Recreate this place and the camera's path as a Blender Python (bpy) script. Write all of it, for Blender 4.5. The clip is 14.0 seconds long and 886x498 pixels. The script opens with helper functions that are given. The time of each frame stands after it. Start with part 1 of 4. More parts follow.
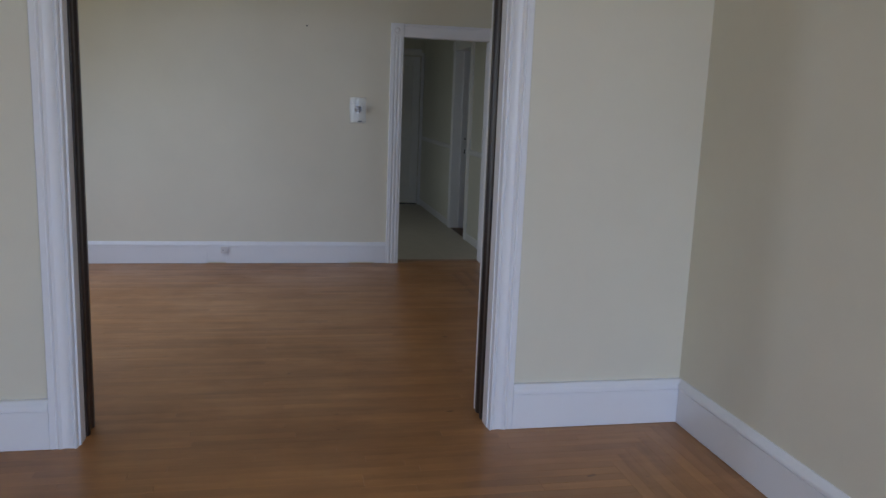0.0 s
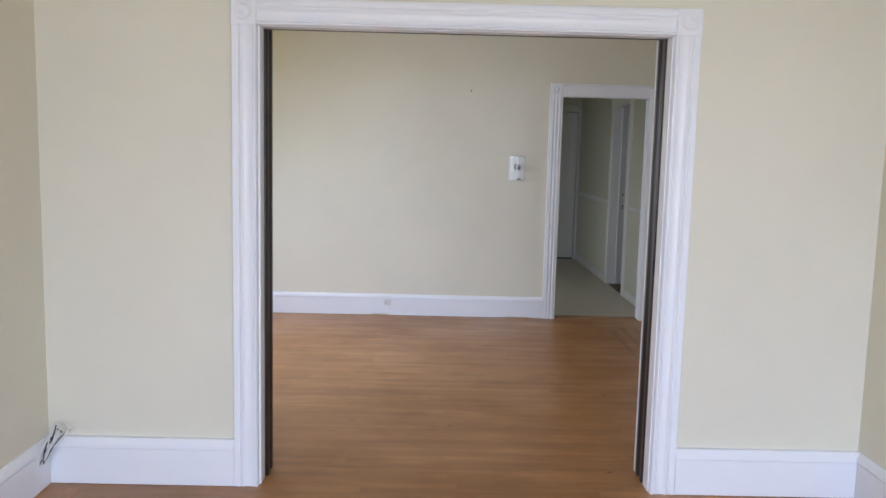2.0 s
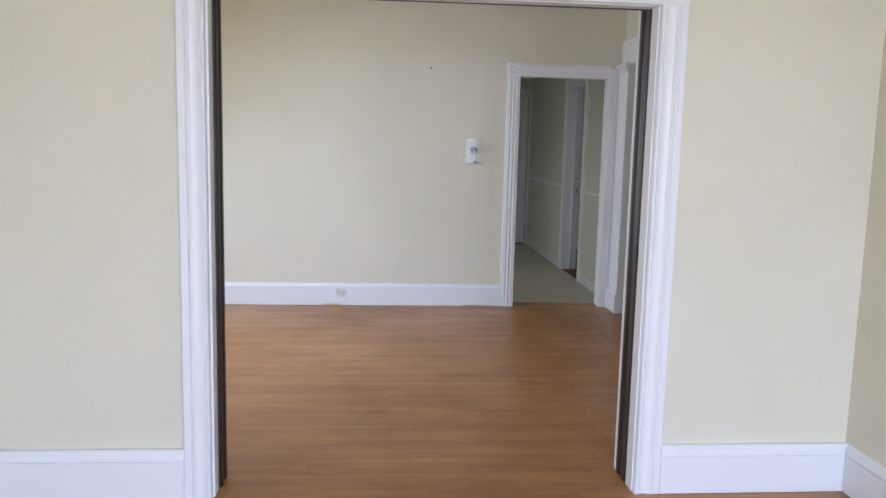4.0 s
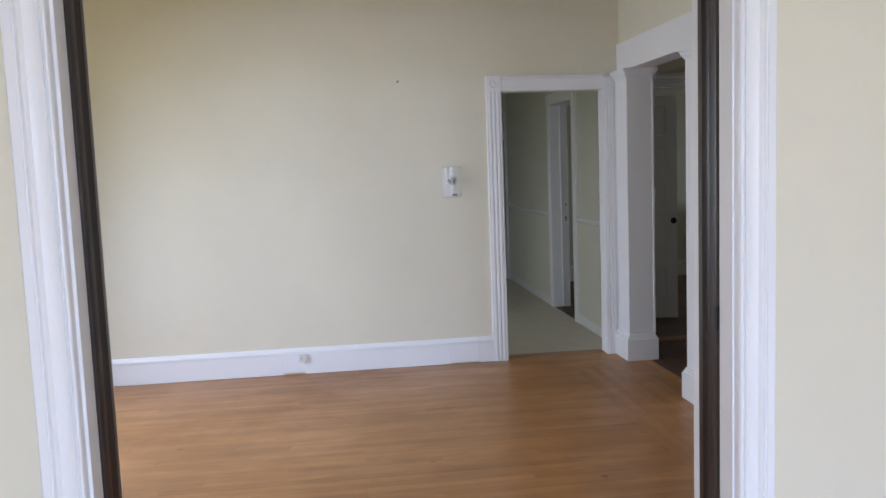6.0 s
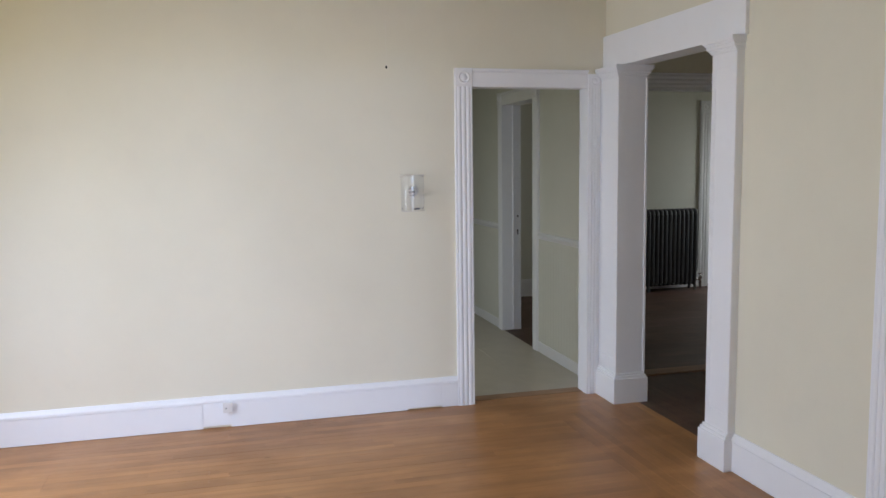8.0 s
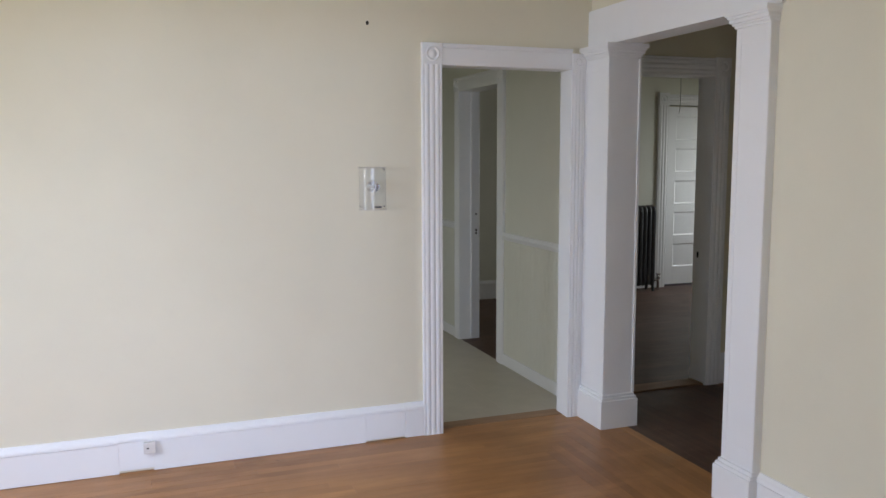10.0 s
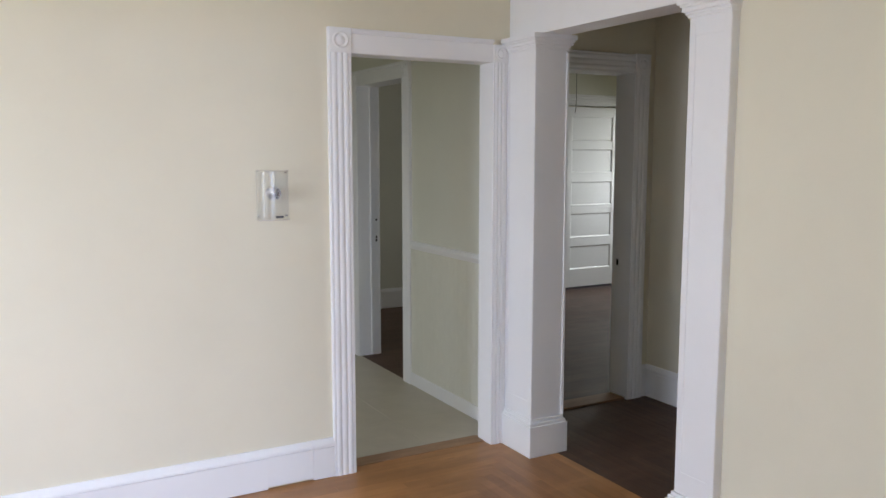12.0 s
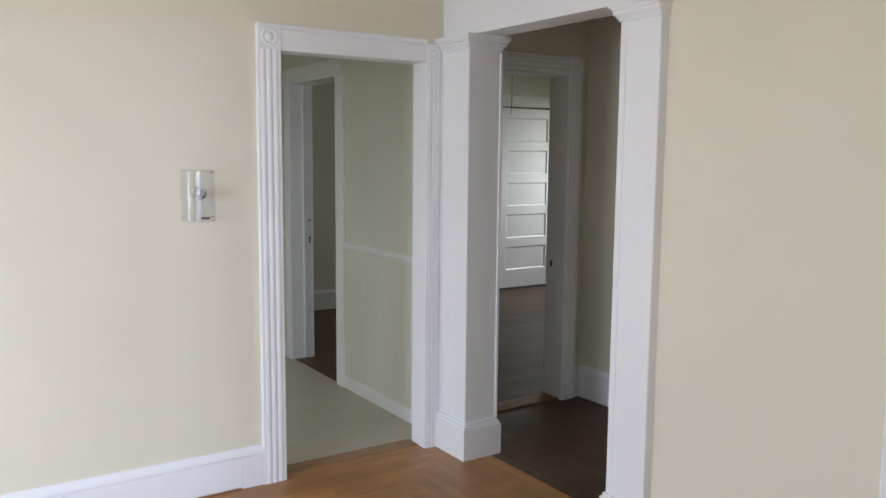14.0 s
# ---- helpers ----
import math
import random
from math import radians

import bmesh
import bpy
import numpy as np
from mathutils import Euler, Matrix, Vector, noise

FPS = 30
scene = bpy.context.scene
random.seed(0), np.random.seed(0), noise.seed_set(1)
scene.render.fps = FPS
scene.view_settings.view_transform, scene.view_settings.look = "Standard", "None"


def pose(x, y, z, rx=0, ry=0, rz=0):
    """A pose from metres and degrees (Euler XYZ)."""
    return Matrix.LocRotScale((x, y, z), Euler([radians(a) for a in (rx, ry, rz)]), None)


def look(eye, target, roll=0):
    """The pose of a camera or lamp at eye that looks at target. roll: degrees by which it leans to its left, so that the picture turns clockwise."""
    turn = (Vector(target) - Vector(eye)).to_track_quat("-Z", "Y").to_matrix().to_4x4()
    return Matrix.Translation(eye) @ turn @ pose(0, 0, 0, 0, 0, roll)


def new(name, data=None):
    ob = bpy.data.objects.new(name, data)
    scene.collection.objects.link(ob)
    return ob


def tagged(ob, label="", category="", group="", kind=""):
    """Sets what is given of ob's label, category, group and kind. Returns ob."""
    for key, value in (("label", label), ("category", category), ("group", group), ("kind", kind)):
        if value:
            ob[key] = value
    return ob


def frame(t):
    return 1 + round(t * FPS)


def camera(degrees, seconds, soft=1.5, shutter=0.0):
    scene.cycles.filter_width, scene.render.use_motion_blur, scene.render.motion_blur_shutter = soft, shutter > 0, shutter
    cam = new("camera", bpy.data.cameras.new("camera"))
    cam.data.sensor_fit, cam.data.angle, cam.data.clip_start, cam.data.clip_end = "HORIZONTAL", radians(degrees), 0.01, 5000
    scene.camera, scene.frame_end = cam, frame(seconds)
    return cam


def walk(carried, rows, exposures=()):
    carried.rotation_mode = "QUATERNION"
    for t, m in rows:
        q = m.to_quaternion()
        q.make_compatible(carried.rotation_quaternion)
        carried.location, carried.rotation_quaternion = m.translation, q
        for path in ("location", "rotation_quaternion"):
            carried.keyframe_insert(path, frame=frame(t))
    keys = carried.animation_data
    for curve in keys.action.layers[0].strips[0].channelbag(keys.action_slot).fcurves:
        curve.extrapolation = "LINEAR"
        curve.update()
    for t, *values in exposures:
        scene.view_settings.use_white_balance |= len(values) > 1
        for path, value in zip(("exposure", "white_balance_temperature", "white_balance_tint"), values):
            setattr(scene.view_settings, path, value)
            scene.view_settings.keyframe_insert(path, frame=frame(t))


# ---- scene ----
LENS = 57.4
PATH = [
    (0, (-0.099, 0.402, 1.493), (0.3, 2.33, 1.136), 2.2),
    (0.5, (-0.183, 0.343, 1.504), (-0.047, 2.312, 1.18), 1.8),
    (1, (-0.17, 0.302, 1.511), (-0.145, 2.275, 1.182), 2.2),
    (1.5, (-0.158, 0.298, 1.519), (-0.165, 2.27, 1.186), 1.5),
    (2, (-0.154, 0.304, 1.54), (-0.13, 2.289, 1.298), 1.4),
    (2.5, (-0.15, 0.301, 1.537), (-0.106, 2.289, 1.319), 1.0),
    (3, (-0.189, 0.334, 1.525), (-0.078, 2.317, 1.291), 1.2),
    (5.5, (-0.314, 1.396, 1.506), (-0.077, 3.359, 1.204), -0.0),
    (6, (-0.236, 1.708, 1.51), (0.009, 3.682, 1.307), -2.1),
    (6.5, (-0.244, 1.951, 1.531), (-0.056, 3.928, 1.291), -1.8),
    (7, (-0.31, 2.271, 1.584), (0.013, 4.231, 1.352), -0.1),
    (7.2, (-0.384, 2.368, 1.589), (0.028, 4.312, 1.366), 0.2),
    (9.3, (-0.582, 3.375, 1.587), (0.013, 5.272, 1.373), -1.4),
    (9.5, (-0.594, 3.418, 1.583), (0.051, 5.299, 1.368), -1.2),
    (10, (-0.534, 3.566, 1.571), (0.149, 5.431, 1.339), -0.2),
    (10.5, (-0.438, 3.73, 1.578), (0.3, 5.573, 1.338), -0.3),
    (11, (-0.428, 3.839, 1.572), (0.29, 5.689, 1.321), -0.3),
    (11.5, (-0.48, 4.023, 1.576), (0.355, 5.822, 1.319), -0.1),
    (12, (-0.513, 4.126, 1.581), (0.449, 5.864, 1.347), -0.0),
    (12.5, (-0.484, 4.148, 1.588), (0.56, 5.838, 1.351), 0.2),
    (13, (-0.476, 4.154, 1.584), (0.601, 5.823, 1.357), 0.2),
    (13.5, (-0.468, 4.158, 1.58), (0.622, 5.817, 1.338), 0.3),
    (14, (-0.466, 4.157, 1.586), (0.627, 5.816, 1.352), 0.5),
]
cam = camera(LENS, 14.0)
walk(cam, [(t, look(eye, target, roll)) for t, eye, target, roll in PATH],
     exposures=[(0.0, -1.06, 6350, 11.5), (0.5, -0.84, 6450, 12), (1.5, -0.80, 6550, 13), (2.1, 0.04, 6650, 12.5), (5.5, 0.10, 6550, 12), (6.5, 0.08, 6580, 12.5),
                (7.0, 0.24, 6630, 13), (9.5, 0.28, 6800, 13), (10.0, 0.26, 6800, 13), (10.6, 0.38, 6830, 13), (12.0, 0.52, 6880, 13), (13.0, 0.54, 6850, 11.5), (14.0, 0.54, 6850, 11.5)])

# ---------------------------------------------------------------- plan, in metres
H = 2.75                                  # ceilings
AX0, AX1, AY0, AY1 = -1.88, 1.82, -2.3, 3.868   # front room
BX0, BX1, BY0, BY1 = -1.97, 1.915, 4.12, 7.755   # middle room
PX0, PX1, PZ = -0.927, 0.863, 2.052        # pocket-door opening
KX0, KX1, KZ = 0.992, 1.782, 2.05         # doorway to the kitchen
KY0, KY1, KXL, KXR = 7.85, 12.1, -0.7, 1.945     # kitchen
HX0, HX1, HY0, HY1 = 2.045, 3.17, 4.12, 8.02     # hall
DX0, DX1, DZ = 2.2, 2.99, 2.072           # hall to back room
RX0, RX1, RY0, RY1 = 2.09, 6.75, 8.155, 11.6      # back room
OY0, OY1, OZ = 6.26, 7.755, 2.17          # cased opening, middle room to hall
SY0, SY1, SZ = 9.108, 9.885, 2.088           # kitchen to back room
FX0, FX1, FZ = 5.20, 6.04, 2.13            # closed panel door
EY0, EY1, EZ = 4.48, 5.258, 2.05           # closed door beside the pocket opening
WY0, WY1 = 10.5, 11.3                    # back room window
QY0, QY1 = 8.6, 9.6                       # kitchen window

# ---------------------------------------------------------------- light
world = bpy.data.worlds.new("sky")
scene.world = world
world.use_nodes = True
wn = world.node_tree.nodes
sky = wn.new("ShaderNodeTexSky")
sky.sky_type = "NISHITA"
sky.sun_disc = False
sky.sun_elevation, sky.sun_rotation = radians(50), radians(200)
world.node_tree.links.new(sky.outputs[0], wn["Background"].inputs[0])
wn["Background"].inputs[1].default_value = 0.1


def sky_light(name, place, aim, w, h, watts, colour, spread):
    d = bpy.data.lights.new(name, "AREA")
    d.shape, d.size, d.size_y, d.energy, d.color, d.spread = "RECTANGLE", w, h, watts, colour, radians(spread)
    ob = new(name, d)
    ob.matrix_world = look(place, aim)
    return ob


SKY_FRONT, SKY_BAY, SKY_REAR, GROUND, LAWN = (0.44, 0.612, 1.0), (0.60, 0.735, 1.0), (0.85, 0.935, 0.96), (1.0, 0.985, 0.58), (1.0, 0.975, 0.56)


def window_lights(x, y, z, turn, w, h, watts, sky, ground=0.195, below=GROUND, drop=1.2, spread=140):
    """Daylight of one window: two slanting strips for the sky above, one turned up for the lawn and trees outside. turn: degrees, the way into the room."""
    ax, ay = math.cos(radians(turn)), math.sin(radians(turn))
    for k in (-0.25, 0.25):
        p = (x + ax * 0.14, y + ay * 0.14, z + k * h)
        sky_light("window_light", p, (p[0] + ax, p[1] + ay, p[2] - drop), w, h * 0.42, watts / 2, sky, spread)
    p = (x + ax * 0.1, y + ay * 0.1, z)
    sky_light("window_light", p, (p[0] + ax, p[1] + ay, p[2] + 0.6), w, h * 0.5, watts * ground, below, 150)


window_lights(-0.85, AY0, 1.48, 90, 0.95, 1.5, 66, SKY_FRONT, 0.14, GROUND, 1.0, 135)
window_lights(0.85, AY0, 1.48, 90, 0.95, 1.5, 136, SKY_FRONT, 0.14, GROUND, 1.0, 135)
# fill through an added west window, unseen, to brighten the east wall
window_lights(AX0, -0.95, 1.48, 0, 0.9, 1.5, 18, SKY_FRONT)
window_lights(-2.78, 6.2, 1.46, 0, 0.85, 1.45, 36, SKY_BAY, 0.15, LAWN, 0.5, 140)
window_lights(-2.375, 7.35, 1.46, -45, 0.7, 1.45, 5, SKY_BAY, 0.2, LAWN)
window_lights(-2.375, 4.525, 1.46, 45, 0.7, 1.45, 5, SKY_BAY, 0.2, LAWN, 0.4, 130)
window_lights(RX1, (WY0 + WY1) / 2, 1.58, 180, 0.75, 1.25, 11.5, SKY_REAR, 0.06, GROUND, 0.6, 130)
window_lights(KXL, (QY0 + QY1) / 2, 1.6, 0, 1.0, 1.2, 7.6, SKY_REAR, 0.12)


# ---------------------------------------------------------------- materials
def shader(name):
    m = bpy.data.materials.new(name)
    m.use_nodes = True
    n, l = m.node_tree.nodes, m.node_tree.links
    return m, n, l, n["Principled BSDF"]


def noise_tex(n, l, src, scale, detail=4.0, rough=0.6):
    t = n.new("ShaderNodeTexNoise")
    t.inputs["Scale"].default_value, t.inputs["Detail"].default_value, t.inputs["Roughness"].default_value = scale, detail, rough
    l.new(src, t.inputs["Vector"])
    return t


def ramp(n, l, src, a, b, lo=0.3, hi=0.7):
    r = n.new("ShaderNodeValToRGB")
    r.color_ramp.elements[0].color, r.color_ramp.elements[1].color = (*a, 1), (*b, 1)
    r.color_ramp.elements[0].position, r.color_ramp.elements[1].position = lo, hi
    l.new(src, r.inputs[0])
    return r


def mixed(n, l, a, b, fac=None, blend="MIX", amount=1.0):
    x = n.new("ShaderNodeMix")
    x.data_type, x.blend_type = "RGBA", blend
    l.new(a, x.inputs[6])
    l.new(b, x.inputs[7])
    if fac is not None:
        l.new(fac, x.inputs[0])
    else:
        x.inputs[0].default_value = amount
    return x.outputs[2]


def bumped(n, l, bsdf, src, strength, dist):
    b = n.new("ShaderNodeBump")
    b.inputs["Strength"].default_value, b.inputs["Distance"].default_value = strength, dist
    l.new(src, b.inputs["Height"])
    l.new(b.outputs[0], bsdf.inputs["Normal"])


def scaled(n, l, src, sx, sy, sz):
    m = n.new("ShaderNodeMapping")
    m.inputs["Scale"].default_value = (sx, sy, sz)
    l.new(src, m.inputs["Vector"])
    return m.outputs[0]


def paint(name, col, rough=0.55, vary=0.05, fine=90.0, relief=0.12, stain=(0.55, 0.5, 0.42), stained=0.05):
    """Old wall or trim paint: cloudy tone, roller stipple, faint scuffs."""
    m, n, l, b = shader(name)
    pos = n.new("ShaderNodeNewGeometry").outputs["Position"]
    big = noise_tex(n, l, pos, 1.3, 5)
    tone = ramp(n, l, big.outputs[0], [c * (1 - vary) for c in col], [min(1, c * (1 + vary * 0.6)) for c in col])
    small = noise_tex(n, l, pos, 11.0, 6, 0.7)
    scuff = ramp(n, l, small.outputs[0], (0, 0, 0), (stained, stained, stained), 0.56, 0.78)
    dirt = n.new("ShaderNodeRGB")
    dirt.outputs[0].default_value = (*stain, 1)
    l.new(mixed(n, l, tone.outputs[0], dirt.outputs[0], scuff.outputs[0]), b.inputs["Base Color"])
    r = ramp(n, l, small.outputs[0], (rough - 0.07,) * 3, (rough + 0.08,) * 3)
    l.new(r.outputs[0], b.inputs["Roughness"])
    grain = noise_tex(n, l, pos, fine, 3)
    bumped(n, l, b, grain.outputs[0], relief, 0.004)
    return m


def boards(name, dark, light, rough, patchy=1.0):
    """Varnished strip floor: every board its own tone, grain along its length, worn gloss."""
    m, n, l, b = shader(name)
    obj = n.new("ShaderNodeTexCoord").outputs["Object"]
    info, geo = n.new("ShaderNodeObjectInfo"), n.new("ShaderNodeNewGeometry")
    add = n.new("ShaderNodeMath")
    add.operation = "ADD"
    l.new(info.outputs["Random"], add.inputs[0])
    l.new(geo.outputs["Random Per Island"], add.inputs[1])
    wrap = n.new("ShaderNodeMath")
    wrap.operation = "FRACT"
    l.new(add.outputs[0], wrap.inputs[0])
    shift = n.new("ShaderNodeVectorMath")
    shift.operation = "MULTIPLY_ADD"
    comb = n.new("ShaderNodeCombineXYZ")
    for k in range(3):
        l.new(wrap.outputs[0], comb.inputs[k])
    l.new(comb.outputs[0], shift.inputs[0])
    shift.inputs[1].default_value = (37.0, 19.0, 11.0)
    l.new(obj, shift.inputs[2])
    long = scaled(n, l, shift.outputs[0], 1.6, 42.0, 10.0)
    g = noise_tex(n, l, long, 1.0, 6, 0.62)
    fig = noise_tex(n, l, scaled(n, l, shift.outputs[0], 2.2, 15.0, 4.0), 1.0, 3, 0.5)
    body = ramp(n, l, g.outputs[0], dark, light, 0.25, 0.75)
    tone = ramp(n, l, wrap.outputs[0], (0.86, 0.84, 0.82), (1.09, 1.10, 1.11), 0.0, 1.0)
    c1 = mixed(n, l, body.outputs[0], tone.outputs[0], blend="MULTIPLY", amount=1.0)
    figure = ramp(n, l, fig.outputs[0], (0.78, 0.74, 0.70), (1.06, 1.06, 1.06), 0.3, 0.6)
    c2 = mixed(n, l, c1, figure.outputs[0], blend="MULTIPLY", amount=0.42)
    wear = noise_tex(n, l, geo.outputs["Position"], 1.1, 6, 0.65)
    worn = ramp(n, l, wear.outputs[0], (0.78, 0.74, 0.70), (1.10, 1.11, 1.12), 0.32, 0.68)
    c3 = mixed(n, l, c2, worn.outputs[0], blend="MULTIPLY", amount=0.8)
    rub = noise_tex(n, l, scaled(n, l, shift.outputs[0], 2.6, 7.0, 1.0), 1.0, 4, 0.6)
    rubbed = ramp(n, l, rub.outputs[0], (0.84, 0.82, 0.80), (1.15, 1.18, 1.22), 0.34, 0.66)
    c3 = mixed(n, l, c3, rubbed.outputs[0], blend="MULTIPLY", amount=0.5 * patchy)
    pale = noise_tex(n, l, scaled(n, l, geo.outputs["Position"], 1.5, 5.0, 1.0), 1.0, 5, 0.62)
    bare = ramp(n, l, pale.outputs[0], (0, 0, 0), (0.42 * patchy,) * 3, 0.52, 0.70)
    dust = n.new("ShaderNodeRGB")
    dust.outputs[0].default_value = (*[1.32 * c + 0.02 for c in light], 1)
    c3 = mixed(n, l, c3, dust.outputs[0], bare.outputs[0])
    nick = noise_tex(n, l, scaled(n, l, geo.outputs["Position"], 9.0, 16.0, 1.0), 1.0, 2, 0.4)
    gouge = ramp(n, l, nick.outputs[0], (1, 1, 1), (0.45, 0.40, 0.36), 0.735, 0.79)
    l.new(mixed(n, l, c3, gouge.outputs[0], blend="MULTIPLY", amount=1.0), b.inputs["Base Color"])
    rr = ramp(n, l, wear.outputs[0], (rough + 0.10,) * 3, (rough - 0.05,) * 3, 0.3, 0.7)
    l.new(rr.outputs[0], b.inputs["Roughness"])
    b.inputs["Specular IOR Level"].default_value = 0.5
    bumped(n, l, b, g.outputs[0], 0.10, 0.002)
    return m


def plain(name, col, rough=0.5, metal=0.0, vary=0.12, scale=30.0, relief=0.05):
    m, n, l, b = shader(name)
    pos = n.new("ShaderNodeTexCoord").outputs["Object"]
    t = noise_tex(n, l, pos, scale, 4)
    r = ramp(n, l, t.outputs[0], [c * (1 - vary) for c in col], [min(1, c * (1 + vary)) for c in col])
    l.new(r.outputs[0], b.inputs["Base Color"])
    b.inputs["Roughness"].default_value, b.inputs["Metallic"].default_value = rough, metal
    bumped(n, l, b, t.outputs[0], relief, 0.002)
    return m


def dark_wood(name):
    """Unpainted dark door edge with long grain and pale scraped spots."""
    m, n, l, b = shader(name)
    pos = n.new("ShaderNodeNewGeometry").outputs["Position"]
    g = noise_tex(n, l, scaled(n, l, pos, 60, 60, 2.5), 1.0, 6, 0.65)
    body = ramp(n, l, g.outputs[0], (0.012, 0.008, 0.007), (0.045, 0.028, 0.022))
    s = noise_tex(n, l, scaled(n, l, pos, 70, 70, 7.0), 1.0, 4, 0.6)
    chips = ramp(n, l, s.outputs[0], (0, 0, 0), (0.8, 0.8, 0.8), 0.66, 0.76)
    bare = n.new("ShaderNodeRGB")
    bare.outputs[0].default_value = (0.16, 0.10, 0.07, 1)
    l.new(mixed(n, l, body.outputs[0], bare.outputs[0], chips.outputs[0]), b.inputs["Base Color"])
    b.inputs["Roughness"].default_value = 0.38
    bumped(n, l, b, g.outputs[0], 0.2, 0.002)
    return m


def clear(name, tint, rough=0.02):
    m, n, l, b = shader(name)
    b.inputs["Base Color"].default_value = (*tint, 1)
    b.inputs["Transmission Weight"].default_value = 1.0
    b.inputs["Roughness"].default_value = rough
    b.inputs["IOR"].default_value = 1.49
    return m


def sheet(name):
    """Thin clear sheet: see-through, with a mirror gloss that grows towards its edges."""
    m, n, l, b = shader(name)
    n.remove(b)
    t, g, f, x = n.new("ShaderNodeBsdfTransparent"), n.new("ShaderNodeBsdfGlossy"), n.new("ShaderNodeLayerWeight"), n.new("ShaderNodeMixShader")
    t.inputs[0].default_value = (0.985, 0.987, 0.99, 1)
    g.inputs["Roughness"].default_value = 0.2
    f.inputs[0].default_value = 0.2
    p, q = n.new("ShaderNodeMath"), n.new("ShaderNodeMath")
    p.operation, q.operation = "POWER", "MULTIPLY_ADD"
    p.inputs[1].default_value, q.inputs[1].default_value, q.inputs[2].default_value = 2.2, 0.27, 0.025
    l.new(f.outputs["Facing"], p.inputs[0])
    l.new(p.outputs[0], q.inputs[0])
    l.new(q.outputs[0], x.inputs[0])
    l.new(t.outputs[0], x.inputs[1])
    l.new(g.outputs[0], x.inputs[2])
    l.new(x.outputs[0], n["Material Output"].inputs[0])
    return m


CREAM = paint("cream_wall_paint", (0.775, 0.733, 0.598), 0.6, 0.04, 70, 0.10)
GREENISH = paint("pale_green_wall_paint", (0.745, 0.745, 0.672), 0.5, 0.035, 70, 0.10)
WHITE = paint("white_trim_paint", (0.87, 0.876, 0.90), 0.38, 0.025, 22, 0.05, (0.6, 0.57, 0.52), 0.07)
CEIL = paint("ceiling_paint", (0.82, 0.80, 0.74), 0.7, 0.03, 60, 0.10)
FLOOR = boards("honey_strip_floor", (0.375, 0.170, 0.056), (0.445, 0.212, 0.074), 0.34)
DARKFLOOR = boards("dark_strip_floor", (0.060, 0.028, 0.017), (0.118, 0.058, 0.036), 0.48, 0.8)
SADDLE = boards("worn_threshold_wood", (0.22, 0.125, 0.068), (0.36, 0.215, 0.125), 0.5)
SEAM = plain("floor_joint_dark", (0.05, 0.025, 0.012), 0.8)
VINYL = plain("beige_vinyl", (0.47, 0.425, 0.345), 0.35, 0, 0.06, 7.0, 0.04)
GLUE = plain("vinyl_joint", (0.22, 0.20, 0.16), 0.7)
DOORWOOD = dark_wood("dark_pocket_door_wood")
IRON = plain("dark_silver_radiator_paint", (0.085, 0.09, 0.10), 0.42, 0.4, 0.2, 40, 0.1)
BLACK = plain("black_metal", (0.015, 0.014, 0.014), 0.4, 0.6)
STEEL = plain("bright_metal", (0.62, 0.62, 0.63), 0.22, 1.0, 0.05)
PLASTIC = plain("ivory_plastic", (0.74, 0.71, 0.69), 0.4, 0, 0.03)
CABLE_W = plain("white_cable", (0.72, 0.72, 0.70), 0.5, 0, 0.05)
CABLE_B = plain("black_cable", (0.02, 0.02, 0.022), 0.5, 0, 0.1)
ACRYLIC = sheet("clear_acrylic")
ACRYLIC_EDGE = plain("frosted_acrylic_edge", (0.60, 0.56, 0.51), 0.3, 0, 0.05)
GLASS = clear("window_glass", (0.98, 1.0, 0.99), 0.0)
BULB = clear("bulb_glass", (0.93, 0.935, 0.94), 0.08)


# ---------------------------------------------------------------- mesh helpers
def part(name, bm, material, parent=None, label=""):
    me = bpy.data.meshes.new(name)
    bmesh.ops.recalc_face_normals(bm, faces=bm.faces[:])
    bm.to_mesh(me)
    bm.free()
    me.materials.append(material)
    ob = new(name, me)
    if parent is not None:
        ob.parent = parent
    if label:
        ob["label"] = label
    return ob


def base(name, x, y, z=0.0):
    e = new(name)
    e.location = (x, y, z)
    e.empty_display_size = 0.1
    return e


def box(bm, x0, x1, y0, y1, z0, z1, bevel=0.0):
    v = [bm.verts.new((x, y, z)) for x in (x0, x1) for y in (y0, y1) for z in (z0, z1)]
    q = [(0, 1, 3, 2), (4, 6, 7, 5), (0, 4, 5, 1), (2, 3, 7, 6), (0, 2, 6, 4), (1, 5, 7, 3)]
    f = [bm.faces.new([v[i] for i in a]) for a in q]
    if bevel:
        bmesh.ops.bevel(bm, geom=list({e for a in f for e in a.edges}), offset=bevel, segments=2, affect="EDGES", profile=0.7)
    return bm


def boxed(name, material, parent, dims, bevel=0.003, label=""):
    return part(name, box(bmesh.new(), *dims, bevel), material, parent, label)


def local(ob):
    """Moves a part's mesh so that it sits right under its thing."""
    ob.matrix_parent_inverse = Matrix.Translation(-ob.parent.location)
    return ob


def extrude(bm, outline, o, u, d, along, length):
    """A solid of that outline (u, depth) carried along a direction."""
    o, u, d, along = (Vector(a) for a in (o, u, d, along))
    a = [bm.verts.new(o + u * p + d * q) for p, q in outline]
    b = [bm.verts.new(o + u * p + d * q + along * length) for p, q in outline]
    k = len(outline)
    for i in range(k):
        bm.faces.new((a[i], a[(i + 1) % k], b[(i + 1) % k], b[i]))
    bm.faces.new(a[::-1])
    bm.faces.new(b)
    return bm


